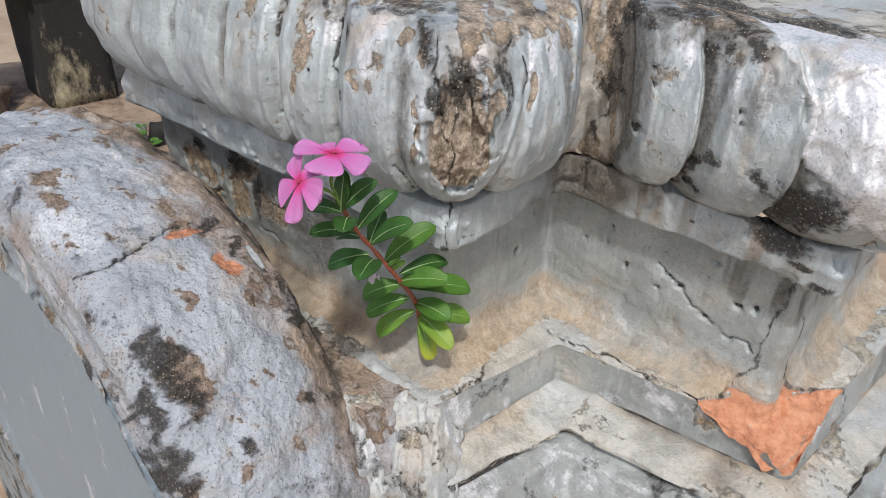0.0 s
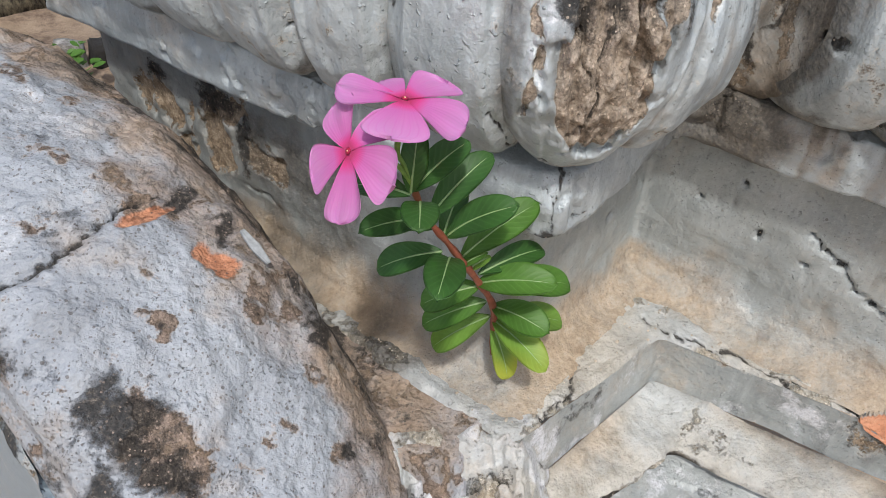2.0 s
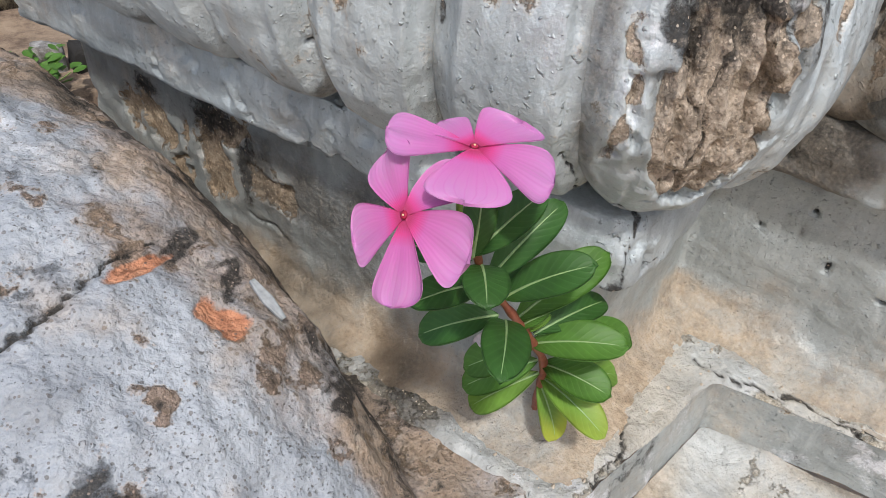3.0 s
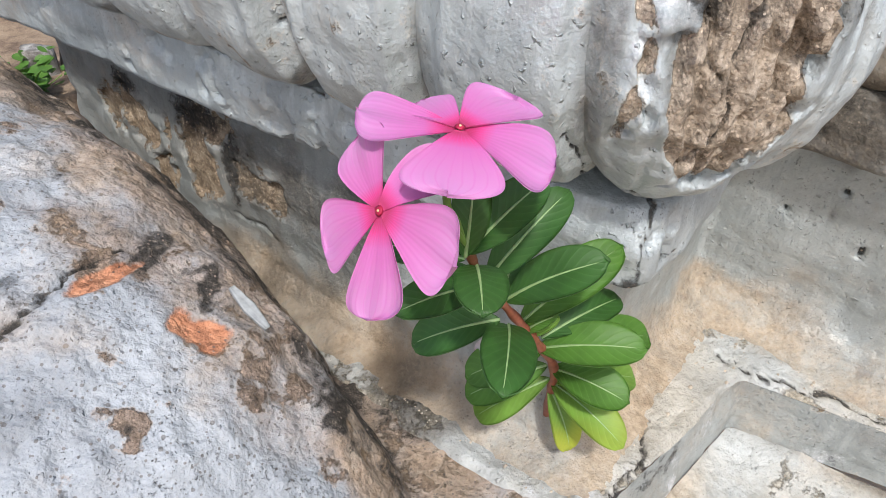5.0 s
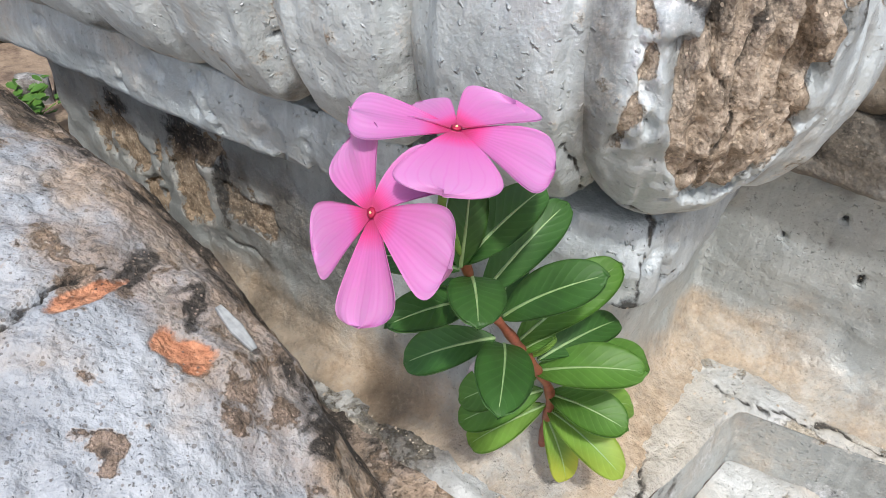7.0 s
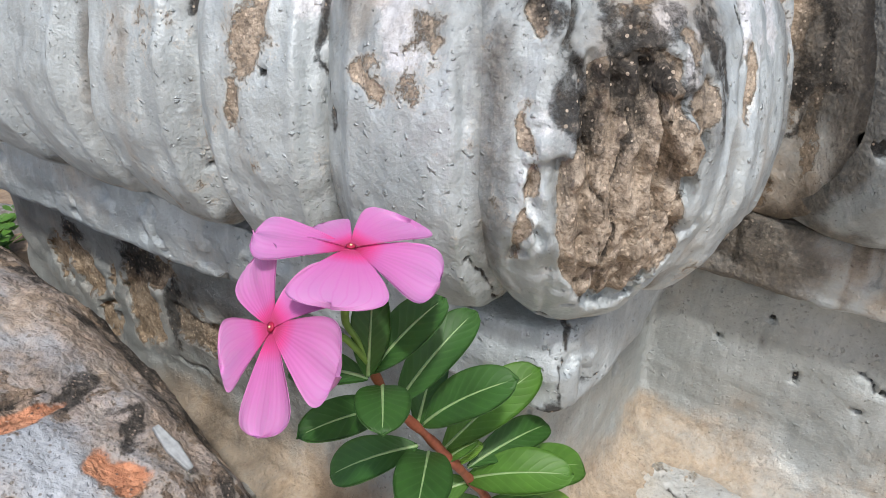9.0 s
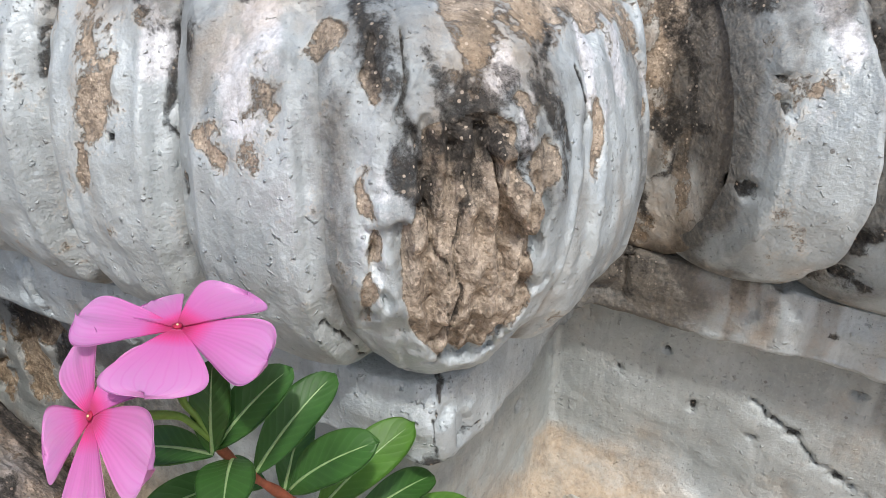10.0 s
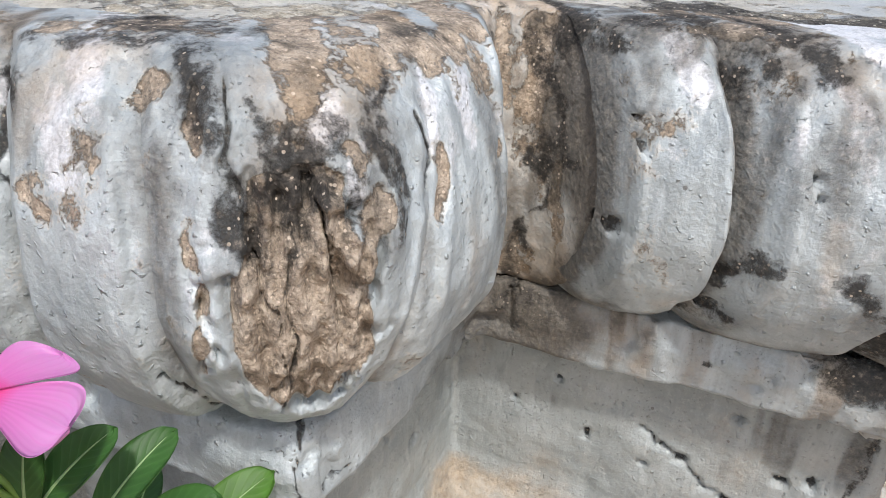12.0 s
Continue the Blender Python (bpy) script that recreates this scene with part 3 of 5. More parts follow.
def wall_stain_shade(s, v, p):
    rust = [(-0.362, 0.664, 0.012, 0.016), (-0.338, 0.668, 0.012, 0.020), (-0.276, 0.655, 0.014, 0.026), (-0.224, 0.654, 0.022, 0.014), (-0.305, 0.663, 0.006, 0.010), (-0.312, 0.635, 0.007, 0.016), (-0.26, 0.685, 0.02, 0.010)]
    peel = spots(s, p[:, 2], rust, 0.008, 5)
    pits = [(0.102, 0.659, 0.004, 0.003), (0.228, 0.658, 0.002, 0.004), (0.261, 0.651, 0.003, 0.0015), (0.278, 0.662, 0.004, 0.0025), (0.300, 0.645, 0.004, 0.002), (0.325, 0.665, 0.004, 0.003), (0.337, 0.668, 0.003, 0.003), (0.302, 0.693, 0.004, 0.0015), (0.185, 0.668, 0.002, 0.002), (0.21, 0.69, 0.002, 0.002), (0.12, 0.69, 0.002, 0.004)]
    pit = spots(s, p[:, 2], pits, 0.002, 6)
    pit = np.maximum(pit, 0.8 * cracks(s, p[:, 2], [((0.255, 0.672), (0.28, 0.66), (0.305, 0.64), (0.345, 0.632)), ((0.075, 0.70), (0.07, 0.665)), ((0.0, 0.712), (0.004, 0.69), (0.0, 0.67)), ((-0.25, 0.63), (-0.21, 0.625))], 0.0019))
    low = step_up(p[:, 2] + 0.012 * fbm(p, 0.03, 3, 209), 0.632, 0.60)
    runs = step_up(fbm(np.stack([s, 0 * s, 0.06 * p[:, 2]], -1), 0.013, 4, 211), -0.3, 0.9) * step_up(s, 0.12, 0.2) * step_up(p[:, 2], 0.635, 0.68)
    dust = 0.18 + 0.2 * fbm(p, 0.06, 3, 213) + 0.42 * low
    mold_shade = np.maximum(0 * s, np.maximum(0.62 * step_up(pit, 0.45, 0.7), spots(s, p[:, 2], [(-0.345, 0.69, 0.01, 0.01), (-0.275, 0.69, 0.02, 0.012), (-0.25, 0.66, 0.006, 0.02)], 0.006, 8)))
    # darker along the wall's top edge, right of the outer corner
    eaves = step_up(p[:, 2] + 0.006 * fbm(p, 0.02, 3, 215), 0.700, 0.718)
    stain_shade = np.maximum(0.62 * runs * step_up(fbm(p, 0.05, 3, 218), -0.5, 0.4), 0.70 * eaves * step_up(s, 0.03, 0.12)) + 0.14 * fbm(p, 0.03, 3, 217)
    # shade on the left wall beside the arch, painted as a dark film
    stain_shade = stain_shade + step_up(s, -0.02, -0.12) * (0.33 + 0.24 * low + 0.3 * fbm(p * (1, 1, 0.5), 0.03, 3, 216))
    rust_film = 0.50 * step_up(p[:, 2] + 0.02 * fbm(p, 0.04, 3, 219), 0.635, 0.60) + 0.35 * fbm(p, 0.04, 3, 220)
    stain_shade = np.maximum(stain_shade, 0.48 * spots(s, p[:, 2], [(-0.29, 0.675, 0.05, 0.03), (-0.345, 0.68, 0.03, 0.022)], 0.012, 9))
    return blank(s, peel=peel, dust=dust, mold_shade=mold_shade, stain_shade=stain_shade, rust=rust_film), 0.0030 * step_up(peel + 0.12 * fbm(p, 0.012, 3, 222), 0.45, 0.52) + 0.004 * step_up(pit, 0.4, 0.6)


def tread_stain_shade(s, v, p):
    dust = 0.56 + 0.40 * fbm(p, 0.07, 3, 221)
    edge = step_up(v, 0.86, 1.0)
    lime = 0.18 * step_up(v, 0.6, 0.95) + 0.34 * fbm(p, 0.04, 3, 223) + 0.12
    peel = 0.26 + 0.34 * fbm(p, 0.05, 4, 225) + 0.25 * edge * (0.5 + fbm(p, 0.03, 2, 226))
    split = np.abs(fbm(p, 0.075, 4, 241))
    crack = step_up(split, 0.020, 0.004) * step_up(fbm(p, 0.09, 2, 243), 0.05, 0.25)
    flake = step_up(fbm(p, 0.028, 4, 245), 0.10, 0.16) + step_up(fbm(p, 0.016, 3, 247), 0.25, 0.3) * 0.6
    lines = cracks(p[:, 0], p[:, 1], [((0.135, 0.506), (0.178, 0.480), (0.205, 0.458), (0.232, 0.444)), ((0.062, 0.474), (0.050, 0.452), (0.034, 0.437)), ((0.118, 0.520), (0.130, 0.508)), ((-0.02, 0.46), (0.01, 0.45), (0.034, 0.437))], 0.0024, 0.004, 229)
    crack = np.maximum(crack, step_up(lines, 0.1, 0.6))
    mold_shade = np.maximum(0.02 + 0.30 * fbm(p, 0.03, 3, 227), 0.62 * crack)
    front = np.exp(-((v - 0.965 + 0.02 * fbm(p, 0.03, 3, 261)) / 0.02) ** 2) * step_up(fbm(p, 0.05, 3, 263), -0.15, 0.2)
    mold_shade = np.maximum(mold_shade, 0.40 * front)
    rust = 0.08 + 0.5 * fbm(p, 0.06, 4, 265) + 0.26 * step_up(v, 0.5, 0.1) * step_up(s, -0.05, 0.05) - 0.3 * step_up(v, 0.6, 0.9)
    # blotchy staining; the part behind the arch is darkened with painted shade
    stain_shade = 0.16 + 0.34 * fbm(p, 0.05, 4, 249) + 0.42 * step_up(s, -0.01, -0.12) + 0.2 * step_up(v, 0.16, 0.0)
    return blank(s, dust=dust, lime=lime, peel=peel, mold_shade=mold_shade, stain_shade=stain_shade, rust=rust), 0.001 * fbm(p, 0.02, 3, 229) + 0.0022 * crack - 0.0009 * flake


def worn_edge(s, v, p):
    fields, dig = tread_stain_shade(s, v, p)
    gap = step_up(v + 0.14 * fbm(p, 0.04, 4, 271), 0.86, 0.95) * (0.55 + 0.9 * step_up(fbm(p, 0.06, 3, 273), -0.2, 0.2))
    fields["stain_shade"] = np.maximum(fields["stain_shade"], 0.8 * gap)
    fields["mold_shade"] = np.maximum(fields["mold_shade"], 0.5 * gap)
    return fields, dig + 0.004 * step_up(gap, 0.5, 1.0)


def slab_stain(s, v, p):
    edge = step_up(v, 0.30, 0.08)
    mold_shade = 0.12 + 0.3 * fbm(p, 0.04, 3, 251) + 0.25 * edge * (0.4 + fbm(p, 0.04, 3, 253)) + 0.3 * step_up(s, 0.15, 0.25) * edge
    return blank(s, dust=0.40 + 0.35 * fbm(p, 0.06, 3, 255) + 0.2 * edge, lime=0.25 + 0.3 * fbm(p, 0.03, 3, 257), peel=0.22 + 0.3 * fbm(p, 0.03, 4, 259) + 0.25 * edge, mold_shade=mold_shade), 0.0


def riser_stain(s, v, p):
    corner = step_up(s, 0.06, -0.01)
    dust = 0.22 + 0.2 * fbm(p, 0.05, 3, 231) + 0.25 * corner
    return blank(s, dust=dust, mold_shade=0.16 + 0.3 * fbm(p, 0.025, 3, 233), lime=0.25 + 0.3 * fbm(p, 0.03, 3, 235) + 0.25 * corner, peel=0.20 + 0.15 * corner + 0.3 * fbm(p, 0.03, 3, 239), stain_shade=0.20 + 0.35 * fbm(p, 0.04, 3, 240)), 0.002 * corner * fbm(p, 0.02, 3, 237)


TOP_IN = FILLET - 0.16 * MITRE
# unseen backing, added to stop light showing through the petal seams
course("moulding_core", [(FILLET - 0.014 * MITRE, 0.754, 0.07), (FILLET - 0.006 * MITRE, 0.775, 0.07), (FILLET - 0.006 * MITRE, 0.855, 0.07), (FILLET - 0.016 * MITRE, 0.876, 0.07)], GREY, fillet_stain_shade, fine=0.004, label="unseen grey backing added behind the petals to keep seams dark")
course("fillet_band", [(FILLET - 0.010 * MITRE, 0.7535, 0.06), (FILLET + 0.001 * MITRE, 0.7505, 0.03), (FILLET + 0.003 * MITRE, 0.735, 0.014), (FILLET + 0.001 * MITRE, 0.718, 0.012), (FILLET - 0.004 * MITRE, 0.7145, 0.012), (WALL - 0.004 * MITRE, 0.717, 0.012)], SILVER, fillet_stain_shade, label="smooth silver band below the petals")
course("wall_face", [(WALL, 0.720, 0.008), (WALL, 0.66, 0.008), (WALL + 0.001 * MITRE, 0.622, 0.010), (WALL + 0.005 * MITRE, 0.606, 0.014), (WALL + 0.012 * MITRE, 0.596, 0.018), (WALL + 0.022 * MITRE, 0.5915, 0.02), (WALL + 0.03 * MITRE, 0.588, 0.02)], GREY, wall_stain_shade, chip=True, label="grey wall with peeling rust-brown patches")
TREAD = course("upper_ledge", [(WALL - 0.006 * MITRE, 0.596, 0.012), (WALL + 0.010 * MITRE, 0.5895, 0.016), (LEDGE_1 + (0, 0.004), 0.5885, 0.012), (LEDGE_1, 0.585, 0.010)], LEDGE, tread_stain_shade, label="sand-coloured worn ledge", chip=True)
course("upper_riser", [(LEDGE_1, 0.585, 0.010), (LEDGE_1B, 0.546, 0.010)], GREY, riser_stain, chip=True)
course("lower_ledge", [(LEDGE_1B, 0.5465, 0.010), (LEDGE_2 + (0, 0.004), 0.536, 0.012), (LEDGE_2, 0.532, 0.012)], LEDGE, worn_edge)
course("lower_riser", [(LEDGE_2 + (0, 0.006), 0.533, 0.012), (LEDGE_2 + (0, 0.008), 0.524, 0.012), (LEDGE_2 + (0, -0.012), 0.518, 0.012), (LEDGE_3, 0.46, 0.014), (LEDGE_3, -0.30, 0.014)], GREY, riser_stain, fine=0.003)
course("top_slab", [(FILLET - 0.008 * MITRE, 0.868, 0.06), (FILLET - 0.011 * MITRE, 0.8785, 0.06), (FILLET - 0.03 * MITRE, 0.8815, 0.05), (TOP_IN, 0.884, 0.0), (TOP_IN - 0.002 * MITRE, 0.93, 0.0), (TOP_IN - 0.09 * MITRE, 0.94, 0.0)], LEDGE, slab_stain, amp=0.6, fine=0.003, smin=-0.6, smax=0.6)


def mortar_lump():
    """Crumbled mortar that fills the nook between the ledges and the arch: a ragged shelf that slumps down in folds."""
    x, v = np.linspace(-0.075, 0.062, 150), np.linspace(0, 1, 150)
    X, V = [a.ravel() for a in np.meshgrid(x, v)]
    q = np.stack([X, 0 * X, 0.06 * V], -1)
    back = np.interp(X, [-0.075, -0.02, 0.015, 0.062], [0.425, 0.424, 0.424, 0.440])
    front = 0.352 + 0.10 * np.abs(X + 0.005) + 0.012 * fbm(q, 0.03, 3, 421)
    top = np.interp(X, [-0.075, -0.03, 0.0, 0.02, 0.04, 0.062], [0.580, 0.586, 0.586, 0.576, 0.548, 0.528])
    out = step_up(V, 0.0, 1.0) * 0.35 + 0.65 * V
    Y = back + (front - back) * out
    Z = top - 0.10 * V ** 1.7 + 0.007 * fbm(q, 0.022, 4, 423) + 0.004 * step_up(fbm(q, 0.014, 3, 425), 0.05, 0.15)
    Y = Y + 0.006 * fbm(q * (1, 1, 0.3), 0.014, 3, 427) * V
    p = np.stack([X, Y, Z], -1)
    pit = step_up(fbm(p, 0.016, 3, 429), 0.38, 0.5)
    p[:, 2] -= 0.004 * pit
    fields = blank(X, dust=0.22 + 0.5 * fbm(p, 0.04, 3, 431), lime=0.44 + 0.5 * fbm(p, 0.03, 3, 433), peel=0.26 + 0.4 * fbm(p, 0.03, 3, 435), mold_shade=np.maximum(0.5 * pit, 0.10 + 0.42 * fbm(p, 0.03, 3, 437)), rust=0.15 + 0.5 * fbm(p, 0.03, 3, 439))
    link_mesh("crumbled_mortar", local(p), grid_faces(len(v), len(x)), LEDGE, PLINTH, fields, "lumpy whitish mortar in the nook")


mortar_lump()


# ---- the arched gable beside it ----
ARCH_THING = thing("arched_gable", (-0.30, 0.46, 0.05), "lime-crusted grey stucco arch with a smooth grey panel", "gable")
AU, AV = np.array((0.7071, 0.7071)), np.array((0.7071, -0.7071))
AV0, AZ0 = -0.62, 0.36
RIM = np.array([(0.118, 0.340), (0.109, 0.352), (0.109, 0.358), (0.114, 0.365), (0.115, 0.374), (0.124, 0.384), (0.140, 0.389), (0.175, 0.389), (0.21, 0.386), (0.238, 0.378), (0.258, 0.364), (0.272, 0.340), (0.282, 0.31), (0.290, 0.27), (0.315, 0.25), (0.325, 0.24), (0.333, 0.22)])


def arch_rim():
    d = np.r_[0, np.cumsum(np.linalg.norm(np.diff(RIM, axis=0), axis=1))]
    w = np.arange(0, d[-1], 0.0016)
    u, r = np.interp(w, d, RIM[:, 0]), np.interp(w, d, RIM[:, 1])
    ker = np.hanning(7) / np.hanning(7).sum()
    u, r = [np.convolve(np.pad(a, 3, mode="edge"), ker, "valid") for a in (u, r)]
    phi = np.concatenate([np.arange(-1.6, -0.3, 0.012), np.arange(-0.3, 1.6, 0.0046)])
    U, F = np.meshgrid(u, phi)
    R, _ = np.meshgrid(r, phi)
    U, R, F = U.ravel(), R.ravel(), F.ravel()
    R = R * (1 - 0.035 * step_up(F, 0.55, 0.05))
    fill = np.minimum(0.2270 / np.cos(np.minimum(F, 1.4)), 0.386) * (1 - 0.35 * step_up(U, 0.306, 0.335))
    R = np.where(F > 0.2, np.maximum(R, fill * step_up(U, 0.21, 0.262)), R)
    V, Z = AV0 + R * np.sin(F), AZ0 + R * np.cos(F)
    p = np.concatenate([U[:, None] * AU + V[:, None] * AV, Z[:, None]], 1)
    right = step_up(U + 0.020 * fbm(p, 0.04, 4, 299), 0.188, 0.246) * (1 - 0.65 * step_up(F, 0.80, 0.97))
    lump = 0.004 * fbm(p, 0.06, 3, 301) + 0.0016 * fbm(p, 0.012, 4, 303) + right * 0.004 * fbm(p, 0.03, 4, 305)
    cleft = np.abs(F - 0.44 - 0.025 * fbm(p, 0.03, 4, 307)) * 0.38
    crack = step_up(cleft, 0.0022, 0.0004) * step_up(U, 0.24, 0.22) * step_up(U, 0.115, 0.125)
    lump = lump - 0.004 * crack - 0.002 * step_up(spots(U, F, [(0.203, 0.437, 0.013, 0.013), (0.219, 0.541, 0.0085, 0.033)], 0.004, 5), 0.42, 0.55) + 0.0009 * fbm(p, 0.005, 2, 309)
    V, Z, U = V + lump * np.sin(F), Z + lump * np.cos(F), U
    p2 = np.concatenate([U[:, None] * AU + V[:, None] * AV, Z[:, None]], 1)
    front = step_up(U, 0.13, 0.115)
    mold_shade = spots(U, F, [(0.141, 0.618, 0.008, 0.02), (0.142, 0.665, 0.012, 0.045), (0.147, 0.738, 0.010, 0.035), (0.120, 0.85, 0.010, 0.05), (0.122, 0.731, 0.006, 0.05), (0.246, 0.695, 0.008, 0.034), (0.164, 0.86, 0.005, 0.018), (0.222, 0.843, 0.004, 0.012), (0.236, 0.50, 0.006, 0.03), (0.225, 0.43, 0.008, 0.02), (0.175, 0.583, 0.003, 0.008)], 0.008, 3)
    mold_shade = np.maximum(mold_shade, 0.10 + 0.30 * fbm(p, 0.03, 4, 311) + 0.16 * front + 0.20 * right)
    mold_shade = np.maximum(mold_shade, step_up(U, 0.238, 0.258) * step_up(F, 0.95, 0.8) * (0.40 + 0.4 * fbm(p, 0.02, 4, 319)))
    mold_shade = np.maximum(mold_shade, 0.75 * crack)
    brick = spots(U, F, [(0.203, 0.437, 0.013, 0.013), (0.219, 0.541, 0.0085, 0.033)], 0.004, 5)
    mold_shade = np.minimum(mold_shade, 1.2 - 1.6 * step_up(brick, 0.4, 0.6))
    dust = 0.16 + 0.25 * fbm(p, 0.05, 3, 313) + 0.6 * right + 0.15 * front
    # lime crust; extra white towards the crown paints in its sky-facing brightness
    lime = 0.18 + 0.33 * step_up(F, 0.6, 0.2) + 0.5 * fbm(p, 0.05, 4, 315) - 0.7 * right + 0.25 * step_up(F, 0.85, 1.0) * step_up(U, 0.24, 0.29) - 0.25 * front
    peel = 0.15 + 0.36 * fbm(p, 0.014, 4, 317) + 0.22 * right
    peel = np.maximum(peel, spots(U, F, [(0.145, 0.185, 0.009, 0.03), (0.137, 0.26, 0.007, 0.03), (0.175, 0.583, 0.005, 0.013), (0.15, 0.70, 0.012, 0.06)], 0.006, 9))
    ob = link_mesh("rim", p2 - np.array(ARCH_THING.location), grid_faces(len(phi), len(u)), ARCH, ARCH_THING, {"mold_shade": mold_shade, "brick": brick, "dust": dust, "lime": lime, "peel": peel, "rust": 0.55 * right + 0.5 * fbm(p, 0.04, 4, 321), "stain_shade": 0.02 + 0.42 * fbm(p, 0.05, 4, 323) + 0.22 * right + 0.15 * front})
    return ob


arch_rim()


def arch_panel():
    """A smooth panel under a flatter, raised lip; between lip and rim runs a dirty band."""
    v, k = np.concatenate([np.linspace(-1.25, -0.85, 30), np.linspace(-0.845, -0.26, 260)]), np.concatenate([np.linspace(0, 0.6, 30), np.linspace(0.604, 1, 170)])
    ang = np.arcsin(np.clip((v - AV0) / 0.355, -1, 1))
    top = AZ0 + np.sqrt(np.maximum((0.358 * (1 - 0.035 * step_up(ang, 0.55, 0.05))) ** 2 - (v - AV0) ** 2, 1e-4))
    Z = (-0.30 + (top[None] + 0.30) * k[:, None]).ravel()
    V = np.tile(v, len(k))
    p = np.concatenate([np.full((len(V), 1), 0.1125) * AU + V[:, None] * AV, Z[:, None]], 1)
    R, F = np.hypot(V - AV0, Z - AZ0), np.abs(np.arctan2(V - AV0, Z - AZ0))
    past = R - np.interp(F, [0, 0.2, 0.41, 0.67, 0.9, 1.6], [0.276, 0.296, 0.322, 0.354, 0.354, 0.354]) + 0.0015 * fbm(p, 0.02, 3, 341)
    lip = np.exp(-((past - 0.004) / 0.005) ** 2)
    band = step_up(past, 0.0, 0.004)
    p[:, :2] += AU * (0.0012 * fbm(p, 0.12, 2, 331) + 0.0030 * (1 - band) - 0.0040 * lip - 0.0025 * band + 0.0012 * band * fbm(p, 0.012, 3, 343))[:, None]
    z = 0 * V
    nick = 0.06 + 0.4 * fbm(p * (1, 1, 0.4), 0.03, 4, 335)
    fields = {"mold_shade": band * (0.20 + 0.5 * fbm(p, 0.025, 4, 345)), "brick": z, "dust": 0.05 + 0.30 * band, "lime": np.maximum(nick, lip * (0.35 + 0.5 * fbm(p, 0.03, 3, 347))), "peel": 0.30 * band + 0.3 * band * fbm(p, 0.02, 3, 349), "stain_shade": band * (0.2 + 0.4 * fbm(p, 0.03, 3, 337)), "rust": 0.4 * lip * fbm(p, 0.04, 3, 351)}
    link_mesh("panel", p - np.array(ARCH_THING.location), grid_faces(len(k), len(v)), PANEL, ARCH_THING, fields, "smooth blue-grey painted panel")


def arch_leg(name, v0, v1):
    n = 24
    u, z = np.linspace(0.110, 0.287, n), np.linspace(-0.30, 0.365, n)
    rows = []
    for vv, uu in [(v0, 0.287), (v0, 0.112), (v1, 0.112), (v1, 0.287)]:
        rows.append([(*(uu * AU + vv * AV), zz) for zz in z])
    p = np.array(rows).reshape(-1, 3)
    o = 0 * p[:, 0]
    link_mesh(name, p - np.array(ARCH_THING.location), grid_faces(4, n), ARCH, ARCH_THING, {"mold_shade": o + 0.2, "brick": o, "dust": o + 0.3, "lime": o + 0.3, "peel": o + 0.2}, smooth=False)


arch_leg("leg", AV0 - 0.388, AV0 - 0.34)
arch_leg("leg", AV0 + 0.34, AV0 + 0.388)


PANEL = stucco("smooth_grey_paint", (0.325, 0.40, 0.455), (0.30, 0.37, 0.42), 0.05, 0.5, (0.26, 0.19, 0.125), (0.42, 0.33, 0.235), 0.05, 0.0)
arch_panel()
# ---- ground ----
def fall(x, y):
    """The ground drops a step in front of the arch."""
    return -0.32 * float(step_up(-(x + y) * 0.7071, 0.02, 0.20) * step_up(y, 0.75, 0.45))


def ground():
    bm = bmesh.new()
    rings, n = [0.15, 0.4, 0.8, 1.2, 1.8, 2.6, 4, 8, 20, 80, 400, 2000], 64
    loops = []
    for r in rings:
        loops.append([bm.verts.new((r * math.cos(a), r * math.sin(a), fall(r * math.cos(a), r * math.sin(a)) + (0.006 * noise.noise(Vector((r * math.cos(a) * 9, r * math.sin(a) * 9, 0))) if r < 10 else 0))) for a in np.linspace(0, 2 * math.pi, n, endpoint=False)])
    bm.faces.new(loops[0])
    for a, b in zip(loops[:-1], loops[1:]):
        for k in range(n):
            bm.faces.new((a[k], b[k], b[(k + 1) % n], a[(k + 1) % n]))
    m, nodes, links, bsdf = material("sandy_ground")
    geo = nodes.new("ShaderNodeTexCoord").outputs["Object"]
    col = ramp(nodes, links, noise_node(nodes, links, geo, 5, 9, 0.7), [(0.3, (0.30, 0.22, 0.15)), (0.55, (0.45, 0.34, 0.24)), (0.75, (0.52, 0.42, 0.32))])
    links.new(col, bsdf.inputs["Base Color"])
    bsdf.inputs["Roughness"].default_value = 0.95
    b = nodes.new("ShaderNodeBump")
    b.inputs["Strength"].default_value, b.inputs["Distance"].default_value = 0.6, 0.01
    links.new(noise_node(nodes, links, geo, 60, 8, 0.7), b.inputs["Height"])
    links.new(b.outputs[0], bsdf.inputs["Normal"])
    me = bpy.data.meshes.new("ground")
    bm.to_mesh(me)
    me.materials.append(m)
    ob = new("ground", me)
    ob.location = (0, 0.6, 0.05)
    tagged(ob, "dry sandy ground around the plinth", "ground", kind="structure")


ground()
# ---- the periwinkle ----
PLANT = thing("periwinkle_plant", (0.006, 0.474, 0.590), "green periwinkle with two pink flowers rooted in a crack", "plant")
ROOT = np.array(PLANT.location)
STEM = np.array([(0.008, 0.478, 0.588), (0.002, 0.462, 0.630), (-0.004, 0.448, 0.667), (-0.019, 0.430, 0.703), (-0.032, 0.420, 0.728), (-0.044, 0.410, 0.751), (-0.052, 0.398, 0.776)])


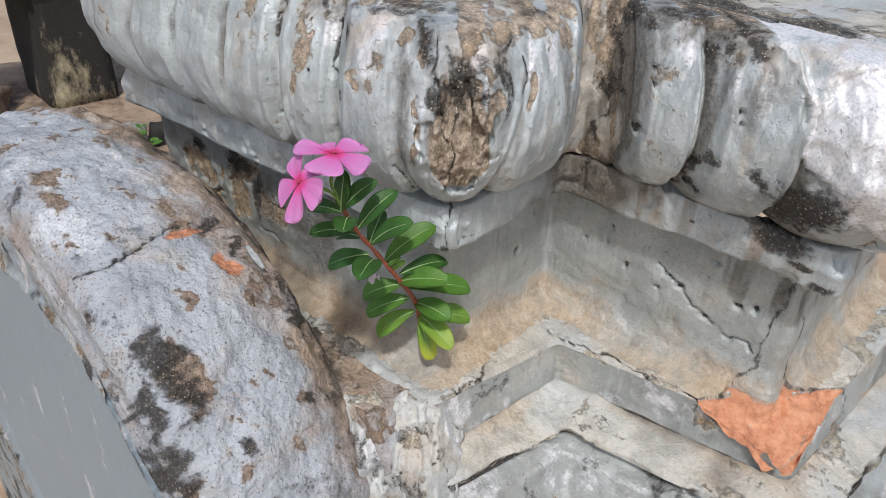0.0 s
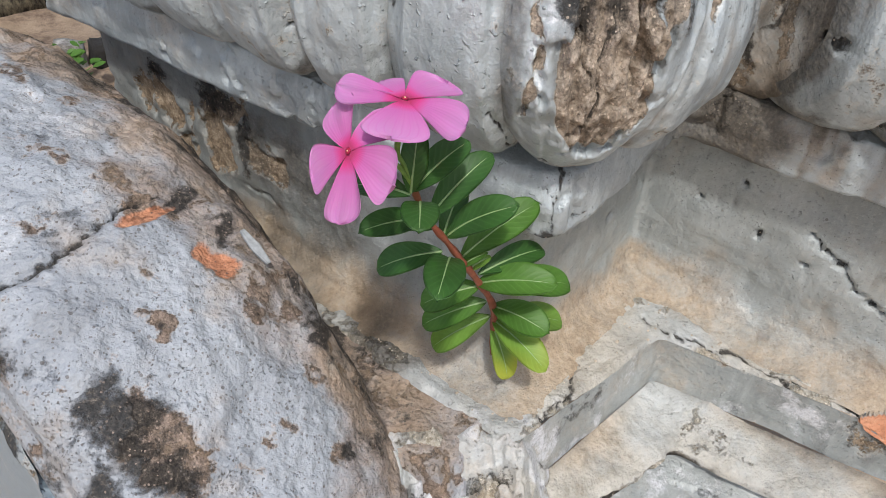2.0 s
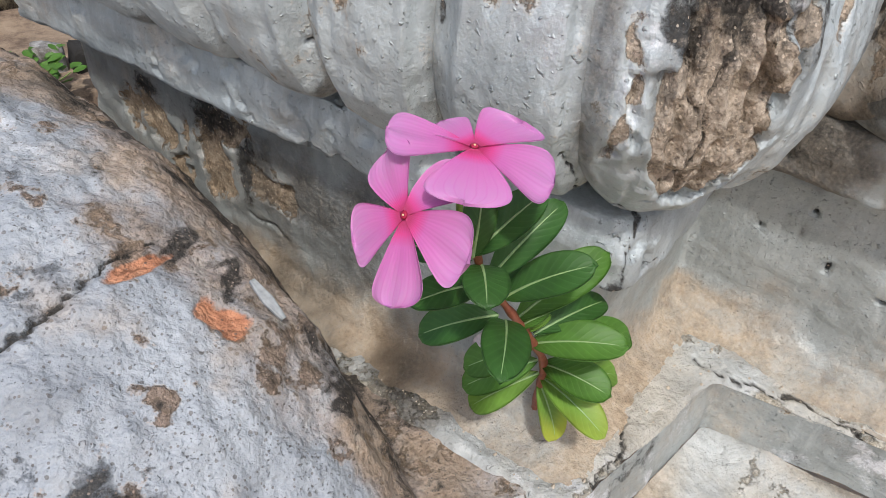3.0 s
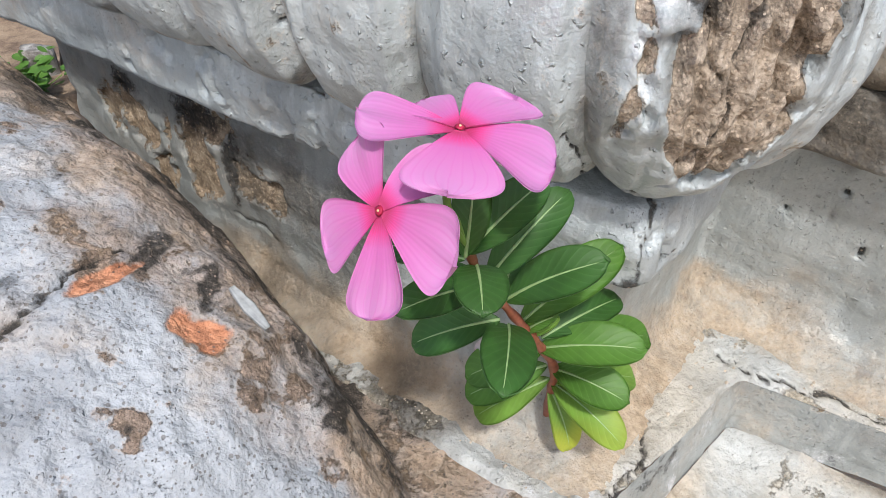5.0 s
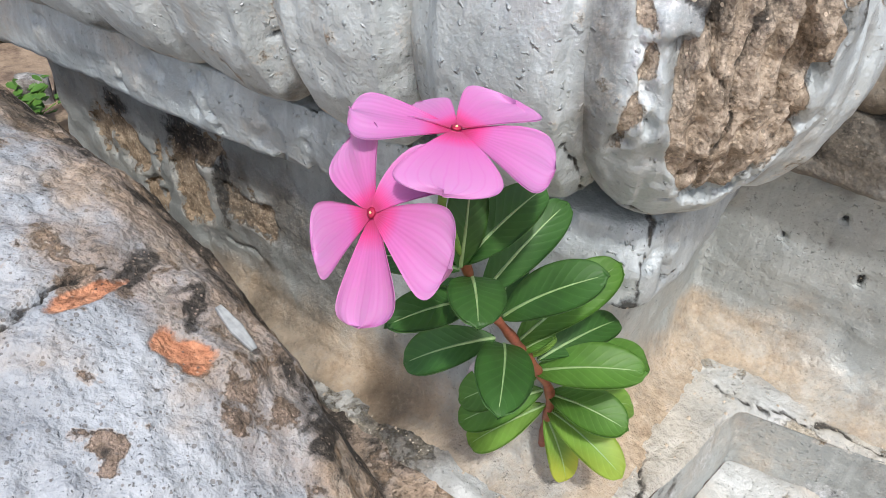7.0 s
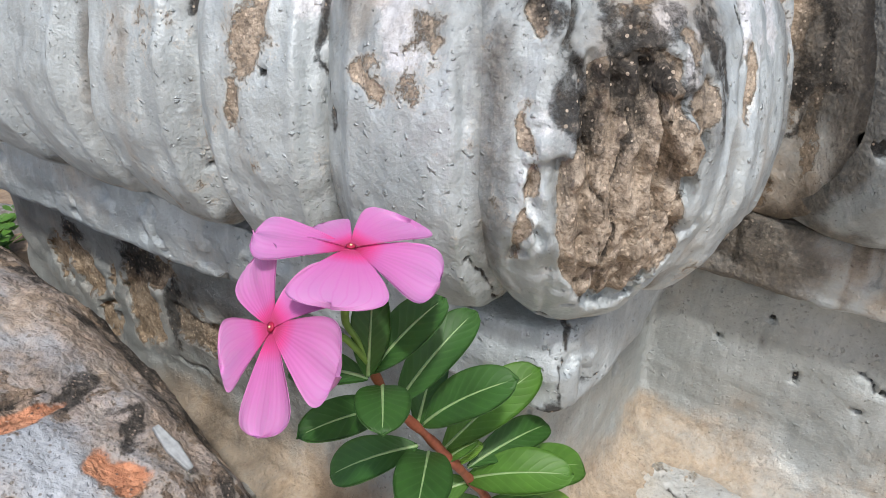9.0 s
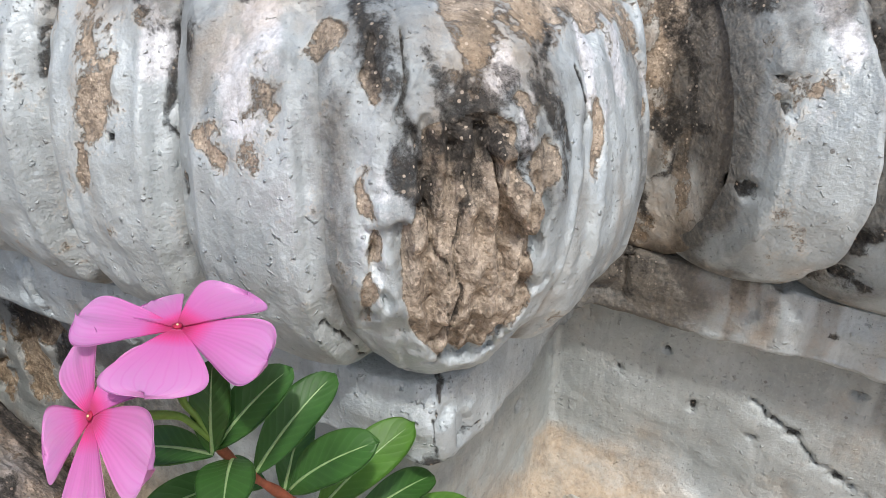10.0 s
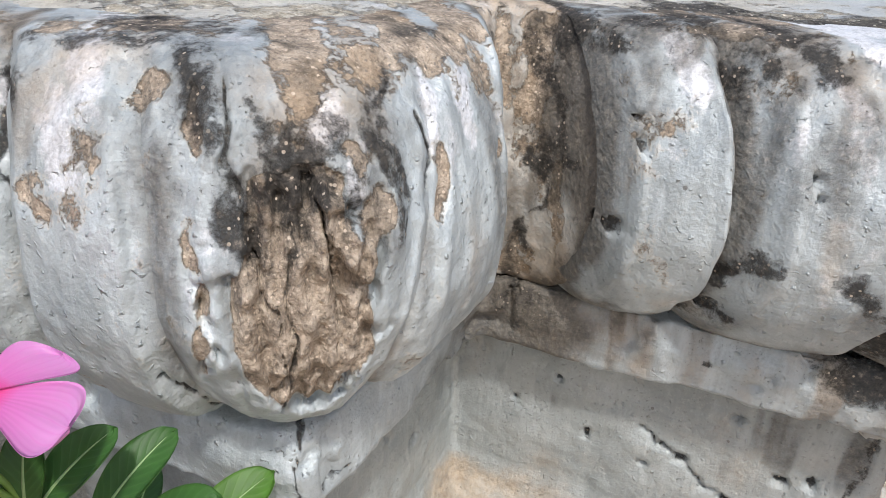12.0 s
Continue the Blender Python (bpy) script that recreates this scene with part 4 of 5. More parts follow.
def green(name, top, veins, rough=0.5):
    m, nodes, links, bsdf = material(name)
    geo = nodes.new("ShaderNodeTexCoord").outputs["Object"]
    col = ramp(nodes, links, noise_node(nodes, links, geo, 70, 5, 0.6), [(0.3, tuple(c * 0.75 for c in top)), (0.7, tuple(c * 1.2 for c in top))])
    a, b = [nodes.new("ShaderNodeAttribute") for _ in range(2)]
    a.attribute_name, b.attribute_name = "lengthways", "across"
    ph = calc(nodes, links, "SUBTRACT", calc(nodes, links, "MULTIPLY", a.outputs["Fac"], 62.0), calc(nodes, links, "MULTIPLY", calc(nodes, links, "ABSOLUTE", b.outputs["Fac"], 0), 16.0))
    w = calc(nodes, links, "POWER", calc(nodes, links, "ABSOLUTE", calc(nodes, links, "SINE", calc(nodes, links, "MULTIPLY", ph, 0.5), 0), 0), 0.5)
    vein = calc(nodes, links, "SUBTRACT", 1.0, w, True)
    col = mix(nodes, links, calc(nodes, links, "MULTIPLY", vein, 0.22), col, veins)
    y = nodes.new("ShaderNodeAttribute")
    y.attribute_name = "yellowing"
    col = mix(nodes, links, y.outputs["Fac"], col, (0.42, 0.46, 0.05))
    links.new(col, bsdf.inputs["Base Color"])
    bsdf.inputs["Roughness"].default_value = rough
    bsdf.inputs["Subsurface Weight"].default_value = 0.12
    bsdf.inputs["Specular IOR Level"].default_value = 0.35
    bsdf.inputs["Subsurface Radius"].default_value = (0.002, 0.004, 0.001)
    bump = nodes.new("ShaderNodeBump")
    bump.inputs["Strength"].default_value, bump.inputs["Distance"].default_value = 0.3, 0.0003
    links.new(calc(nodes, links, "ADD", w, calc(nodes, links, "MULTIPLY", noise_node(nodes, links, geo, 500, 3, 0.6), 0.4)), bump.inputs["Height"])
    links.new(bump.outputs[0], bsdf.inputs["Normal"])
    return m


def plain(name, col, rough, sss=0.0, vary=0.2, scale=300):
    m, nodes, links, bsdf = material(name)
    geo = nodes.new("ShaderNodeTexCoord").outputs["Object"]
    links.new(ramp(nodes, links, noise_node(nodes, links, geo, scale, 4, 0.6), [(0.3, tuple(c * (1 - vary) for c in col)), (0.7, tuple(min(1, c * (1 + vary)) for c in col))]), bsdf.inputs["Base Color"])
    bsdf.inputs["Roughness"].default_value = rough
    bsdf.inputs["Subsurface Weight"].default_value = sss
    bsdf.inputs["Subsurface Radius"].default_value = (0.002, 0.001, 0.001)
    return m


LEAF_DARK = green("dark_leaf", (0.036, 0.108, 0.020), (0.085, 0.20, 0.05))
LEAF_MID = green("mid_green_leaf", (0.072, 0.175, 0.024), (0.15, 0.29, 0.07))
LEAF_LIGHT = green("light_leaf", (0.145, 0.275, 0.040), (0.24, 0.39, 0.10))
RIB = plain("pale_midrib", (0.28, 0.41, 0.18), 0.45, 0.1)
STEM_RED = plain("reddish_stem", (0.30, 0.085, 0.05), 0.5, 0.1, 0.3)
CALYX = plain("green_calyx", (0.16, 0.28, 0.05), 0.5, 0.1)


def tube(points, radii, sides=10):
    """Vertices and faces of a tapered tube through points."""
    pts = np.asarray(points, float)
    fw = np.gradient(pts, axis=0)
    fw /= np.linalg.norm(fw, axis=1, keepdims=True)
    side = np.cross(fw, (0.3, 0.2, 0.93))
    side /= np.linalg.norm(side, axis=1, keepdims=True)
    up = np.cross(side, fw)
    a = np.linspace(0, 2 * math.pi, sides, endpoint=False)
    rings = pts[:, None] + np.asarray(radii)[:, None, None] * (np.cos(a)[None, :, None] * side[:, None] + np.sin(a)[None, :, None] * up[:, None])
    n = len(pts)
    faces = [(i * sides + k, i * sides + (k + 1) % sides, (i + 1) * sides + (k + 1) % sides, (i + 1) * sides + k) for i in range(n - 1) for k in range(sides)]
    faces += [tuple(range(sides))[::-1], tuple((n - 1) * sides + k for k in range(sides))]
    return rings.reshape(-1, 3), faces


def smooth_run(points, n):
    """A smooth run (Catmull-Rom) through points."""
    p = np.asarray(points, float)
    q = np.vstack([2 * p[0] - p[1], p, 2 * p[-1] - p[-2]])
    out = []
    for u in np.linspace(0, len(p) - 1 - 1e-9, n):
        i = int(u)
        t = u - i
        a, b, c, d = q[i:i + 4]
        out.append(0.5 * (2 * b + (c - a) * t + (2 * a - 5 * b + 4 * c - d) * t * t + (3 * b - a - 3 * c + d) * t ** 3))
    return np.array(out)


run = smooth_run(STEM, 48)
verts, faces = tube(run - ROOT, np.linspace(0.0023, 0.0012, 48) + 0.0003 * np.sin(np.arange(48) * 1.3))
link_mesh("stem", verts, faces, STEM_RED, PLANT, label="reddish-brown jointed stem")


def sheet(grid, thick):
    """A closed thin sheet from a grid of points."""
    r, c, _ = grid.shape
    nrm = np.cross(np.gradient(grid, axis=0), np.gradient(grid, axis=1))
    nrm /= np.linalg.norm(nrm, axis=2, keepdims=True) + 1e-12
    v = np.concatenate([grid.reshape(-1, 3), (grid - nrm * thick).reshape(-1, 3)])
    top = np.array(grid_faces(r, c))
    loop = [k for k in range(c)] + [k * c + c - 1 for k in range(1, r)] + [(r - 1) * c + k for k in range(c - 2, -1, -1)] + [k * c for k in range(r - 2, 0, -1)]
    rim = [(loop[k], loop[(k + 1) % len(loop)], loop[(k + 1) % len(loop)] + r * c, loop[k] + r * c) for k in range(len(loop))]
    return v, top.tolist() + (top[:, ::-1] + r * c).tolist() + rim


def leaf(base, tip, width, mat, arch=0.10, fold=0.22, facing=(0, -0.45, 0.9), yellow=0.0):
    base, tip, n = np.array(base, float), np.array(tip, float), np.array(facing, float)
    axis = tip - base
    size = np.linalg.norm(axis)
    axis /= size
    n -= axis * (n @ axis)
    n /= np.linalg.norm(n)
    side = np.cross(axis, n)
    rows, cols = 26, 13
    t = np.linspace(0, 1, rows)
    w = (t ** 0.85) * (1 - t) ** 0.5
    w = width * (w / w.max()) * 0.5 + 0.0007 * (1 - t)
    x = np.linspace(-1, 1, cols)
    bow = arch * size * (4 * t * (1 - t)) - 0.05 * size * t ** 3
    wave = 0.02 * size * np.sin(t[:, None] * 9 + 3 * x[None] + base[0] * 900)
    lift = fold * w[:, None] * np.abs(x)[None] ** 1.4 + wave * np.abs(x)[None] ** 2 * 0.6
    g = base + axis * (t * size)[:, None, None] + side * (w[:, None] * x[None])[..., None] + n * (bow[:, None] + lift)[..., None]
    v, f = sheet(g, 0.00045)
    L, A = np.repeat(t, cols), np.tile(x, rows)
    yl = yellow * step_up(L + 0.25 * np.abs(A), 0.45, 1.05) + 0 * L
    two = {"lengthways": np.r_[L, L], "across": np.r_[A, A], "yellowing": np.r_[yl, yl]}
    ob = link_mesh("leaf", v - ROOT, f, mat, PLANT, two)
    mid = base + axis * (t * size)[:, None] + n * (bow + 0.0003)[:, None]
    v, f = tube(mid[:-2], np.linspace(0.00066, 0.00022, rows - 2), 6)
    link_mesh("midrib", v - ROOT, f, RIB, ob)
    return ob


D, M, L = LEAF_DARK, LEAF_MID, LEAF_LIGHT
leaf((-0.051, 0.399, 0.772), (-0.031, 0.407, 0.790), 0.0125, D)
leaf((-0.043, 0.411, 0.751), (-0.019, 0.423, 0.775), 0.0135, D)
leaf((-0.034, 0.419, 0.735), (-0.008, 0.410, 0.759), 0.0155, D)
leaf((-0.026, 0.428, 0.715), (0.008, 0.438, 0.741), 0.0165, M)
leaf((-0.016, 0.434, 0.700), (0.019, 0.452, 0.703), 0.013, D)
leaf((-0.016, 0.436, 0.692), (0.019, 0.422, 0.706), 0.017, M)
leaf((-0.012, 0.442, 0.684), (0.039, 0.457, 0.675), 0.018, M)
leaf((-0.004, 0.450, 0.664), (0.023, 0.429, 0.666), 0.018, M)
leaf((-0.002, 0.455, 0.650), (0.041, 0.462, 0.642), 0.017, L)
leaf((-0.001, 0.456, 0.648), (0.025, 0.426, 0.641), 0.017, L, yellow=0.35)
leaf((0.000, 0.460, 0.640), (0.011, 0.445, 0.611), 0.014, L, yellow=0.9)
leaf((-0.046, 0.409, 0.750), (-0.071, 0.392, 0.758), 0.012, D)
leaf((-0.036, 0.418, 0.727), (-0.065, 0.419, 0.716), 0.0145, D)
leaf((-0.032, 0.422, 0.720), (-0.040, 0.385, 0.730), 0.0175, D)
leaf((-0.014, 0.437, 0.690), (-0.043, 0.435, 0.679), 0.016, M)
leaf((-0.008, 0.445, 0.672), (-0.041, 0.443, 0.657), 0.016, M)
leaf((-0.003, 0.453, 0.654), (-0.034, 0.455, 0.627), 0.016, L)
leaf((-0.048, 0.403, 0.764), (-0.049, 0.381, 0.767), 0.0145, D)
leaf((-0.052, 0.398, 0.772), (-0.050, 0.405, 0.796), 0.010, D)
leaf((-0.052, 0.399, 0.770), (-0.074, 0.407, 0.769), 0.011, D)
leaf((-0.041, 0.415, 0.742), (-0.058, 0.430, 0.734), 0.013, D)
leaf((-0.036, 0.421, 0.733), (-0.028, 0.436, 0.752), 0.011, D)
leaf((-0.025, 0.427, 0.711), (-0.015, 0.424, 0.722), 0.005, M)
leaf((-0.022, 0.429, 0.707), (-0.012, 0.431, 0.714), 0.005, L)


def petal_material():
    m, nodes, links, bsdf = material("pink_petal")
    a = nodes.new("ShaderNodeAttribute")
    a.attribute_name = "lengthways"
    col = ramp(nodes, links, a.outputs["Fac"], [(0.07, (0.46, 0.006, 0.08)), (0.18, (0.66, 0.035, 0.22)), (0.32, (0.58, 0.13, 0.395)), (0.9, (0.56, 0.235, 0.485))])
    geo = nodes.new("ShaderNodeTexCoord").outputs["Object"]
    links.new(mix(nodes, links, calc(nodes, links, "MULTIPLY", noise_node(nodes, links, geo, 220, 4, 0.6), 0.25), col, (0.58, 0.20, 0.45)), bsdf.inputs["Base Color"])
    bsdf.inputs["Roughness"].default_value = 0.55
    bsdf.inputs["Subsurface Weight"].default_value = 0.25
    bsdf.inputs["Subsurface Radius"].default_value = (0.004, 0.001, 0.003)
    b = nodes.new("ShaderNodeAttribute")
    b.attribute_name = "across"
    w = calc(nodes, links, "SINE", calc(nodes, links, "MULTIPLY", b.outputs["Fac"], 38.0), 0)
    bump = nodes.new("ShaderNodeBump")
    bump.inputs["Strength"].default_value, bump.inputs["Distance"].default_value = 0.10, 0.0002
    links.new(w, bump.inputs["Height"])
    links.new(bump.outputs[0], bsdf.inputs["Normal"])
    fans = calc(nodes, links, "ABSOLUTE", calc(nodes, links, "SINE", calc(nodes, links, "ADD", calc(nodes, links, "MULTIPLY", b.outputs["Fac"], 13.0), calc(nodes, links, "MULTIPLY", noise_node(nodes, links, geo, 160, 3, 0.5), 2.0)), 0), 0)
    veined = mix(nodes, links, ramp(nodes, links, fans, [(0.0, (0.30, 0.30, 0.30)), (0.45, (0, 0, 0))]), bsdf.inputs["Base Color"].links[0].from_socket, (0.55, 0.12, 0.40))
    links.new(veined, bsdf.inputs["Base Color"])
    return m


PINK = petal_material()
EYE_RED = plain("crimson_eye", (0.42, 0.012, 0.06), 0.5)
POLLEN = plain("pale_pollen", (0.75, 0.62, 0.32), 0.6)


def flower(centre, n, petals, seed):
    """petals: (degrees round the eye, length, half width as a share of it, droop, slant of the tip)."""
    centre, n = np.array(centre, float), np.array(n, float)
    n /= np.linalg.norm(n)
    e1 = np.cross((0, 0, 1), n)
    e1 /= np.linalg.norm(e1)
    e2 = np.cross(n, e1)
    back = centre - n * 0.022
    way = smooth_run([STEM[-1], (STEM[-1] + back) / 2 + (0, 0, 0.001), back, centre - n * 0.010, centre - n * 0.0005], 20)
    v, f = tube(way - ROOT, np.interp(np.linspace(0, 1, 20), [0, 0.4, 0.6, 0.9, 1], [0.0008, 0.0009, 0.0012, 0.0015, 0.0021]), 10)
    head = link_mesh("flower", v, f, CALYX, PLANT, label="pink five-petalled flower with a crimson eye")
    for k, (deg, long, wide, droop, slant) in enumerate(petals):
        ang = radians(deg)
        d, side = e1 * math.cos(ang) + e2 * math.sin(ang), -e1 * math.sin(ang) + e2 * math.cos(ang)
        rows, cols = 40, 21
        t, x = np.linspace(0, 1, rows) ** 0.8, np.linspace(-1, 1, cols)
        w = 0.0009 * (1 - t) + 1.32 * long * wide * np.clip(t, 1e-6, 1) ** 0.94 * np.clip(1 - t ** 8, 0.0, 1) ** 0.52
        ripple = 0.028 * np.sin(3.1 * x[None] + seed + 2 * k) + 0.02 * np.sin(7 * x[None] + k)
        lift = 0.0010 * t[:, None] + long * (-droop * t[:, None] ** 2.0 + ripple * t[:, None] ** 2 + 0.10 * (x[None] ** 2) * t[:, None] * (1 - t[:, None]))
        skew = slant * long * t ** 3
        reach = t[:, None] * (1 + 0.10 * slant / 0.1 * x[None] * t[:, None] ** 3 * (1 - t[:, None]))
        g = centre + d * (reach * long + 0.0008)[..., None] + side * (w[:, None] * x[None] + skew[:, None])[..., None] + n * (lift + 0.00035 * (k % 3))[..., None]
        v, f = sheet(g, 0.00016)
        a, b = np.repeat(t, cols), np.tile(x, rows)
        link_mesh("petal", v - ROOT, f, PINK, head, {"lengthways": np.r_[a, a], "across": np.r_[b, b]})
    bm = bmesh.new()
    bmesh.ops.create_cone(bm, cap_ends=True, segments=15, radius1=0.0013, radius2=0.0007, depth=0.0003)
    for vert in bm.verts:
        q = centre - ROOT + e1 * vert.co.x + e2 * vert.co.y + n * (vert.co.z + 0.0009)
        vert.co = q
    part("eye", bm, EYE_RED, head, "crimson eye ring")
    bm = bmesh.new()
    bmesh.ops.create_icosphere(bm, subdivisions=2, radius=0.00035)
    for vert in bm.verts:
        vert.co = vert.co + Vector(centre - ROOT + n * 0.0010)
    part("stigma", bm, POLLEN, head, "pale yellow stigma")


flower((-0.074, 0.384, 0.798), (-0.66, -0.52, 0.50), [(-62, 0.0240, 0.37, 0.06, -0.10), (5, 0.0228, 0.42, 0.10, -0.12), (72, 0.0180, 0.40, 0.62, -0.06), (148, 0.0186, 0.46, 0.04, -0.12), (-135, 0.0192, 0.46, 0.08, 0.12)], 3)
flower((-0.0556, 0.3968, 0.8113), (0.09, -0.09, 0.99), [(127, 0.0235, 0.44, 0.10, -0.14), (80, 0.0155, 0.52, 0.26, -0.10), (2, 0.0200, 0.50, 0.08, -0.10), (-66, 0.0226, 0.53, 0.10, -0.14), (-142, 0.0213, 0.54, 0.12, -0.08)], 7)


def withered():
    n = 14
    x = np.linspace(-1, 1, n)
    a, b = np.meshgrid(x, x)
    g = np.stack([0.0045 * a * (1 - 0.3 * b), 0.003 * np.sin(4 * a + 2 * b) * 0.6, 0.006 * b + 0.001 * np.cos(6 * a)], -1) + np.array((-0.034, 0.440, 0.690))
    v, f = sheet(g, 0.0003)
    link_mesh("withered_flower", v - ROOT, f, plain("papery_petal", (0.52, 0.46, 0.50), 0.8), PLANT, label="pale shrivelled old flower")


withered()


# ---- loose flake on the arch ----
def flake():
    bm = bmesh.new()
    bmesh.ops.create_cube(bm, size=1.0)
    bmesh.ops.subdivide_edges(bm, edges=bm.edges[:], cuts=5, use_grid_fill=True)
    ax = Vector((0.7071 * 0.87, -0.7071 * 0.87, -0.49)).normalized()
    side = Vector((0.7071, 0.7071, 0)).normalized()
    up = side.cross(ax) * -1
    if up.z < 0:
        up = -up
    for v in bm.verts:
        k = v.co.copy()
        taper = 1 - 1.1 * abs(k.x) + 0.35 * noise.noise(k * 6)
        v.co = ax * k.x * 0.0225 + side * (k.y * 0.0056 * taper + 0.001 * k.x) + up * (k.z * 0.0016 + 0.0006 * noise.noise(k * 4))
    me = bpy.data.meshes.new("plaster_flake")
    bm.to_mesh(me)
    me.polygons.foreach_set("use_smooth", [True] * len(me.polygons))
    me.materials.append(plain("white_flake", (0.36, 0.38, 0.39), 0.7))
    ob = new("plaster_flake", me)
    ob.location = FLAKE_AT
    tagged(ob, "loose pale flake of paint lying on the arch", "flake")


FLAKE_AT = (-0.128, 0.469, 0.6865)
flake()


# ---- grit on the ledge ----
def grit():
    rnd = random.Random(5)
    spots_ = [v.co for v in TREAD.data.vertices if -0.16 < v.co.x + 0.05 < 0.32 and abs(v.normal.z) > 0.9]
    verts, faces = [], []
    for _ in range(420):
        c = rnd.choice(spots_) + Vector(PLINTH.location) + Vector((rnd.uniform(-1, 1), rnd.uniform(-1, 1), 0)) * 0.0008
        size = 0.0004 + 0.0013 * rnd.random() ** 3
        k = len(verts)
        for d in ((1, 0, 0), (-1, 0, 0), (0, 1, 0), (0, -1, 0), (0, 0, 1), (0, 0, -1), (0.7, 0.7, 0.3), (-0.7, -0.6, 0.4)):
            verts.append(c + Vector(d) * size * rnd.uniform(0.7, 1.2))
        for f in ((0, 6, 4), (6, 2, 4), (2, 1, 4), (1, 7, 4), (7, 3, 4), (3, 0, 4), (6, 0, 5), (2, 6, 5), (1, 2, 5), (7, 1, 5), (3, 7, 5), (0, 3, 5)):
            faces.append(tuple(k + i for i in f))
    ob = link_mesh("grit", verts, faces, plain("pale_grit", (0.52, 0.45, 0.36), 0.9, 0, 0.45, 90), smooth=False)
    tagged(ob, "pale sandy grit scattered over the ledge", "grit", kind="stuff")


grit()


# ---- behind the plinth: slab, railing, rubble, weed ----
def rough_box(size, seed, cuts=8, amp=0.01, lump=0.12):
    """A worn block, its foot at z = 0."""
    bm = bmesh.new()
    bmesh.ops.create_cube(bm, size=1.0)
    for v in bm.verts:
        v.co = Vector((v.co.x * size[0], v.co.y * size[1], (v.co.z + 0.5) * size[2]))
    bmesh.ops.bevel(bm, geom=bm.edges[:], offset=min(size) * 0.06, segments=2, affect="EDGES")
    bmesh.ops.subdivide_edges(bm, edges=[e for e in bm.edges if e.calc_length() > min(size) * 0.3], cuts=cuts, use_grid_fill=True)
    for v in bm.verts:
        if v.co.z > 0.001:
            v.co += Vector([amp * noise.noise(v.co / lump + Vector((seed, k * 7.3, 0))) for k in range(3)])
    return bm


def weathered(name, a, b, dark, scale=12, amount=0.5):
    m, nodes, links, bsdf = material(name)
    geo = nodes.new("ShaderNodeTexCoord").outputs["Object"]
    col = ramp(nodes, links, noise_node(nodes, links, geo, scale * 3, 8, 0.7), [(0.3, a), (0.7, b)])
    grime = noise_node(nodes, links, geo, scale, 9, 0.72, (1, 1, 0.55))
    col = mix(nodes, links, ramp(nodes, links, grime, [(amount, (1, 1, 1)), (amount + 0.12, (0, 0, 0))]), col, dark)
    links.new(col, bsdf.inputs["Base Color"])
    bsdf.inputs["Roughness"].default_value = 0.9
    bump = nodes.new("ShaderNodeBump")
    bump.inputs["Strength"].default_value, bump.inputs["Distance"].default_value = 0.7, 0.006
    links.new(noise_node(nodes, links, geo, scale * 8, 8, 0.7), bump.inputs["Height"])
    links.new(bump.outputs[0], bsdf.inputs["Normal"])
    return m


def placed(name, bm, mat, at, turn, label, category):
    me = bpy.data.meshes.new(name)
    bm.to_mesh(me)
    bm.free()
    me.polygons.foreach_set("use_smooth", [True] * len(me.polygons))
    me.materials.append(mat)
    ob = new(name, me)
    ob.matrix_world = pose(*at, 0, 0, turn)
    return tagged(ob, label, category)


EARTH = weathered("earthy_stone", (0.30, 0.22, 0.15), (0.46, 0.35, 0.25), (0.16, 0.11, 0.08), 10, 0.42)
SOOT = weathered("mouldy_concrete", (0.42, 0.36, 0.22), (0.58, 0.52, 0.36), (0.030, 0.027, 0.024), 9, 0.53)
SOOT_DARK = weathered("blackened_concrete", (0.16, 0.14, 0.11), (0.24, 0.21, 0.17), (0.030, 0.028, 0.026), 10, 0.55)
CHALK = weathered("chalky_stone", (0.42, 0.41, 0.39), (0.60, 0.59, 0.57), (0.20, 0.18, 0.16), 30, 0.42)

placed("stone_slab", rough_box((1.1, 0.62, 0.42), 3, 10, 0.02, 0.2), EARTH, (-0.62, 1.30, 0.04), 28, "low earthy stone slab behind the plinth", "slab")
RAILING = thing("concrete_railing", (-0.69, 1.36, 0.44), "black-stained concrete railing on the slab", "railing")
bm = rough_box((0.125, 0.125, 0.24), 5, 6, 0.003, 0.05)
bm.transform(pose(0, 0, 0, 0, 0, 46))
part("post", bm, SOOT, RAILING, "square post with yellowed plaster under black mould")
bm = rough_box((1.3, 0.15, 0.09), 6, 10, 0.004, 0.06)
bm.transform(pose(-0.02, -0.02, 0.228, 0, 0, 46))
part("rail", bm, SOOT_DARK, RAILING, "dark weathered top rail")
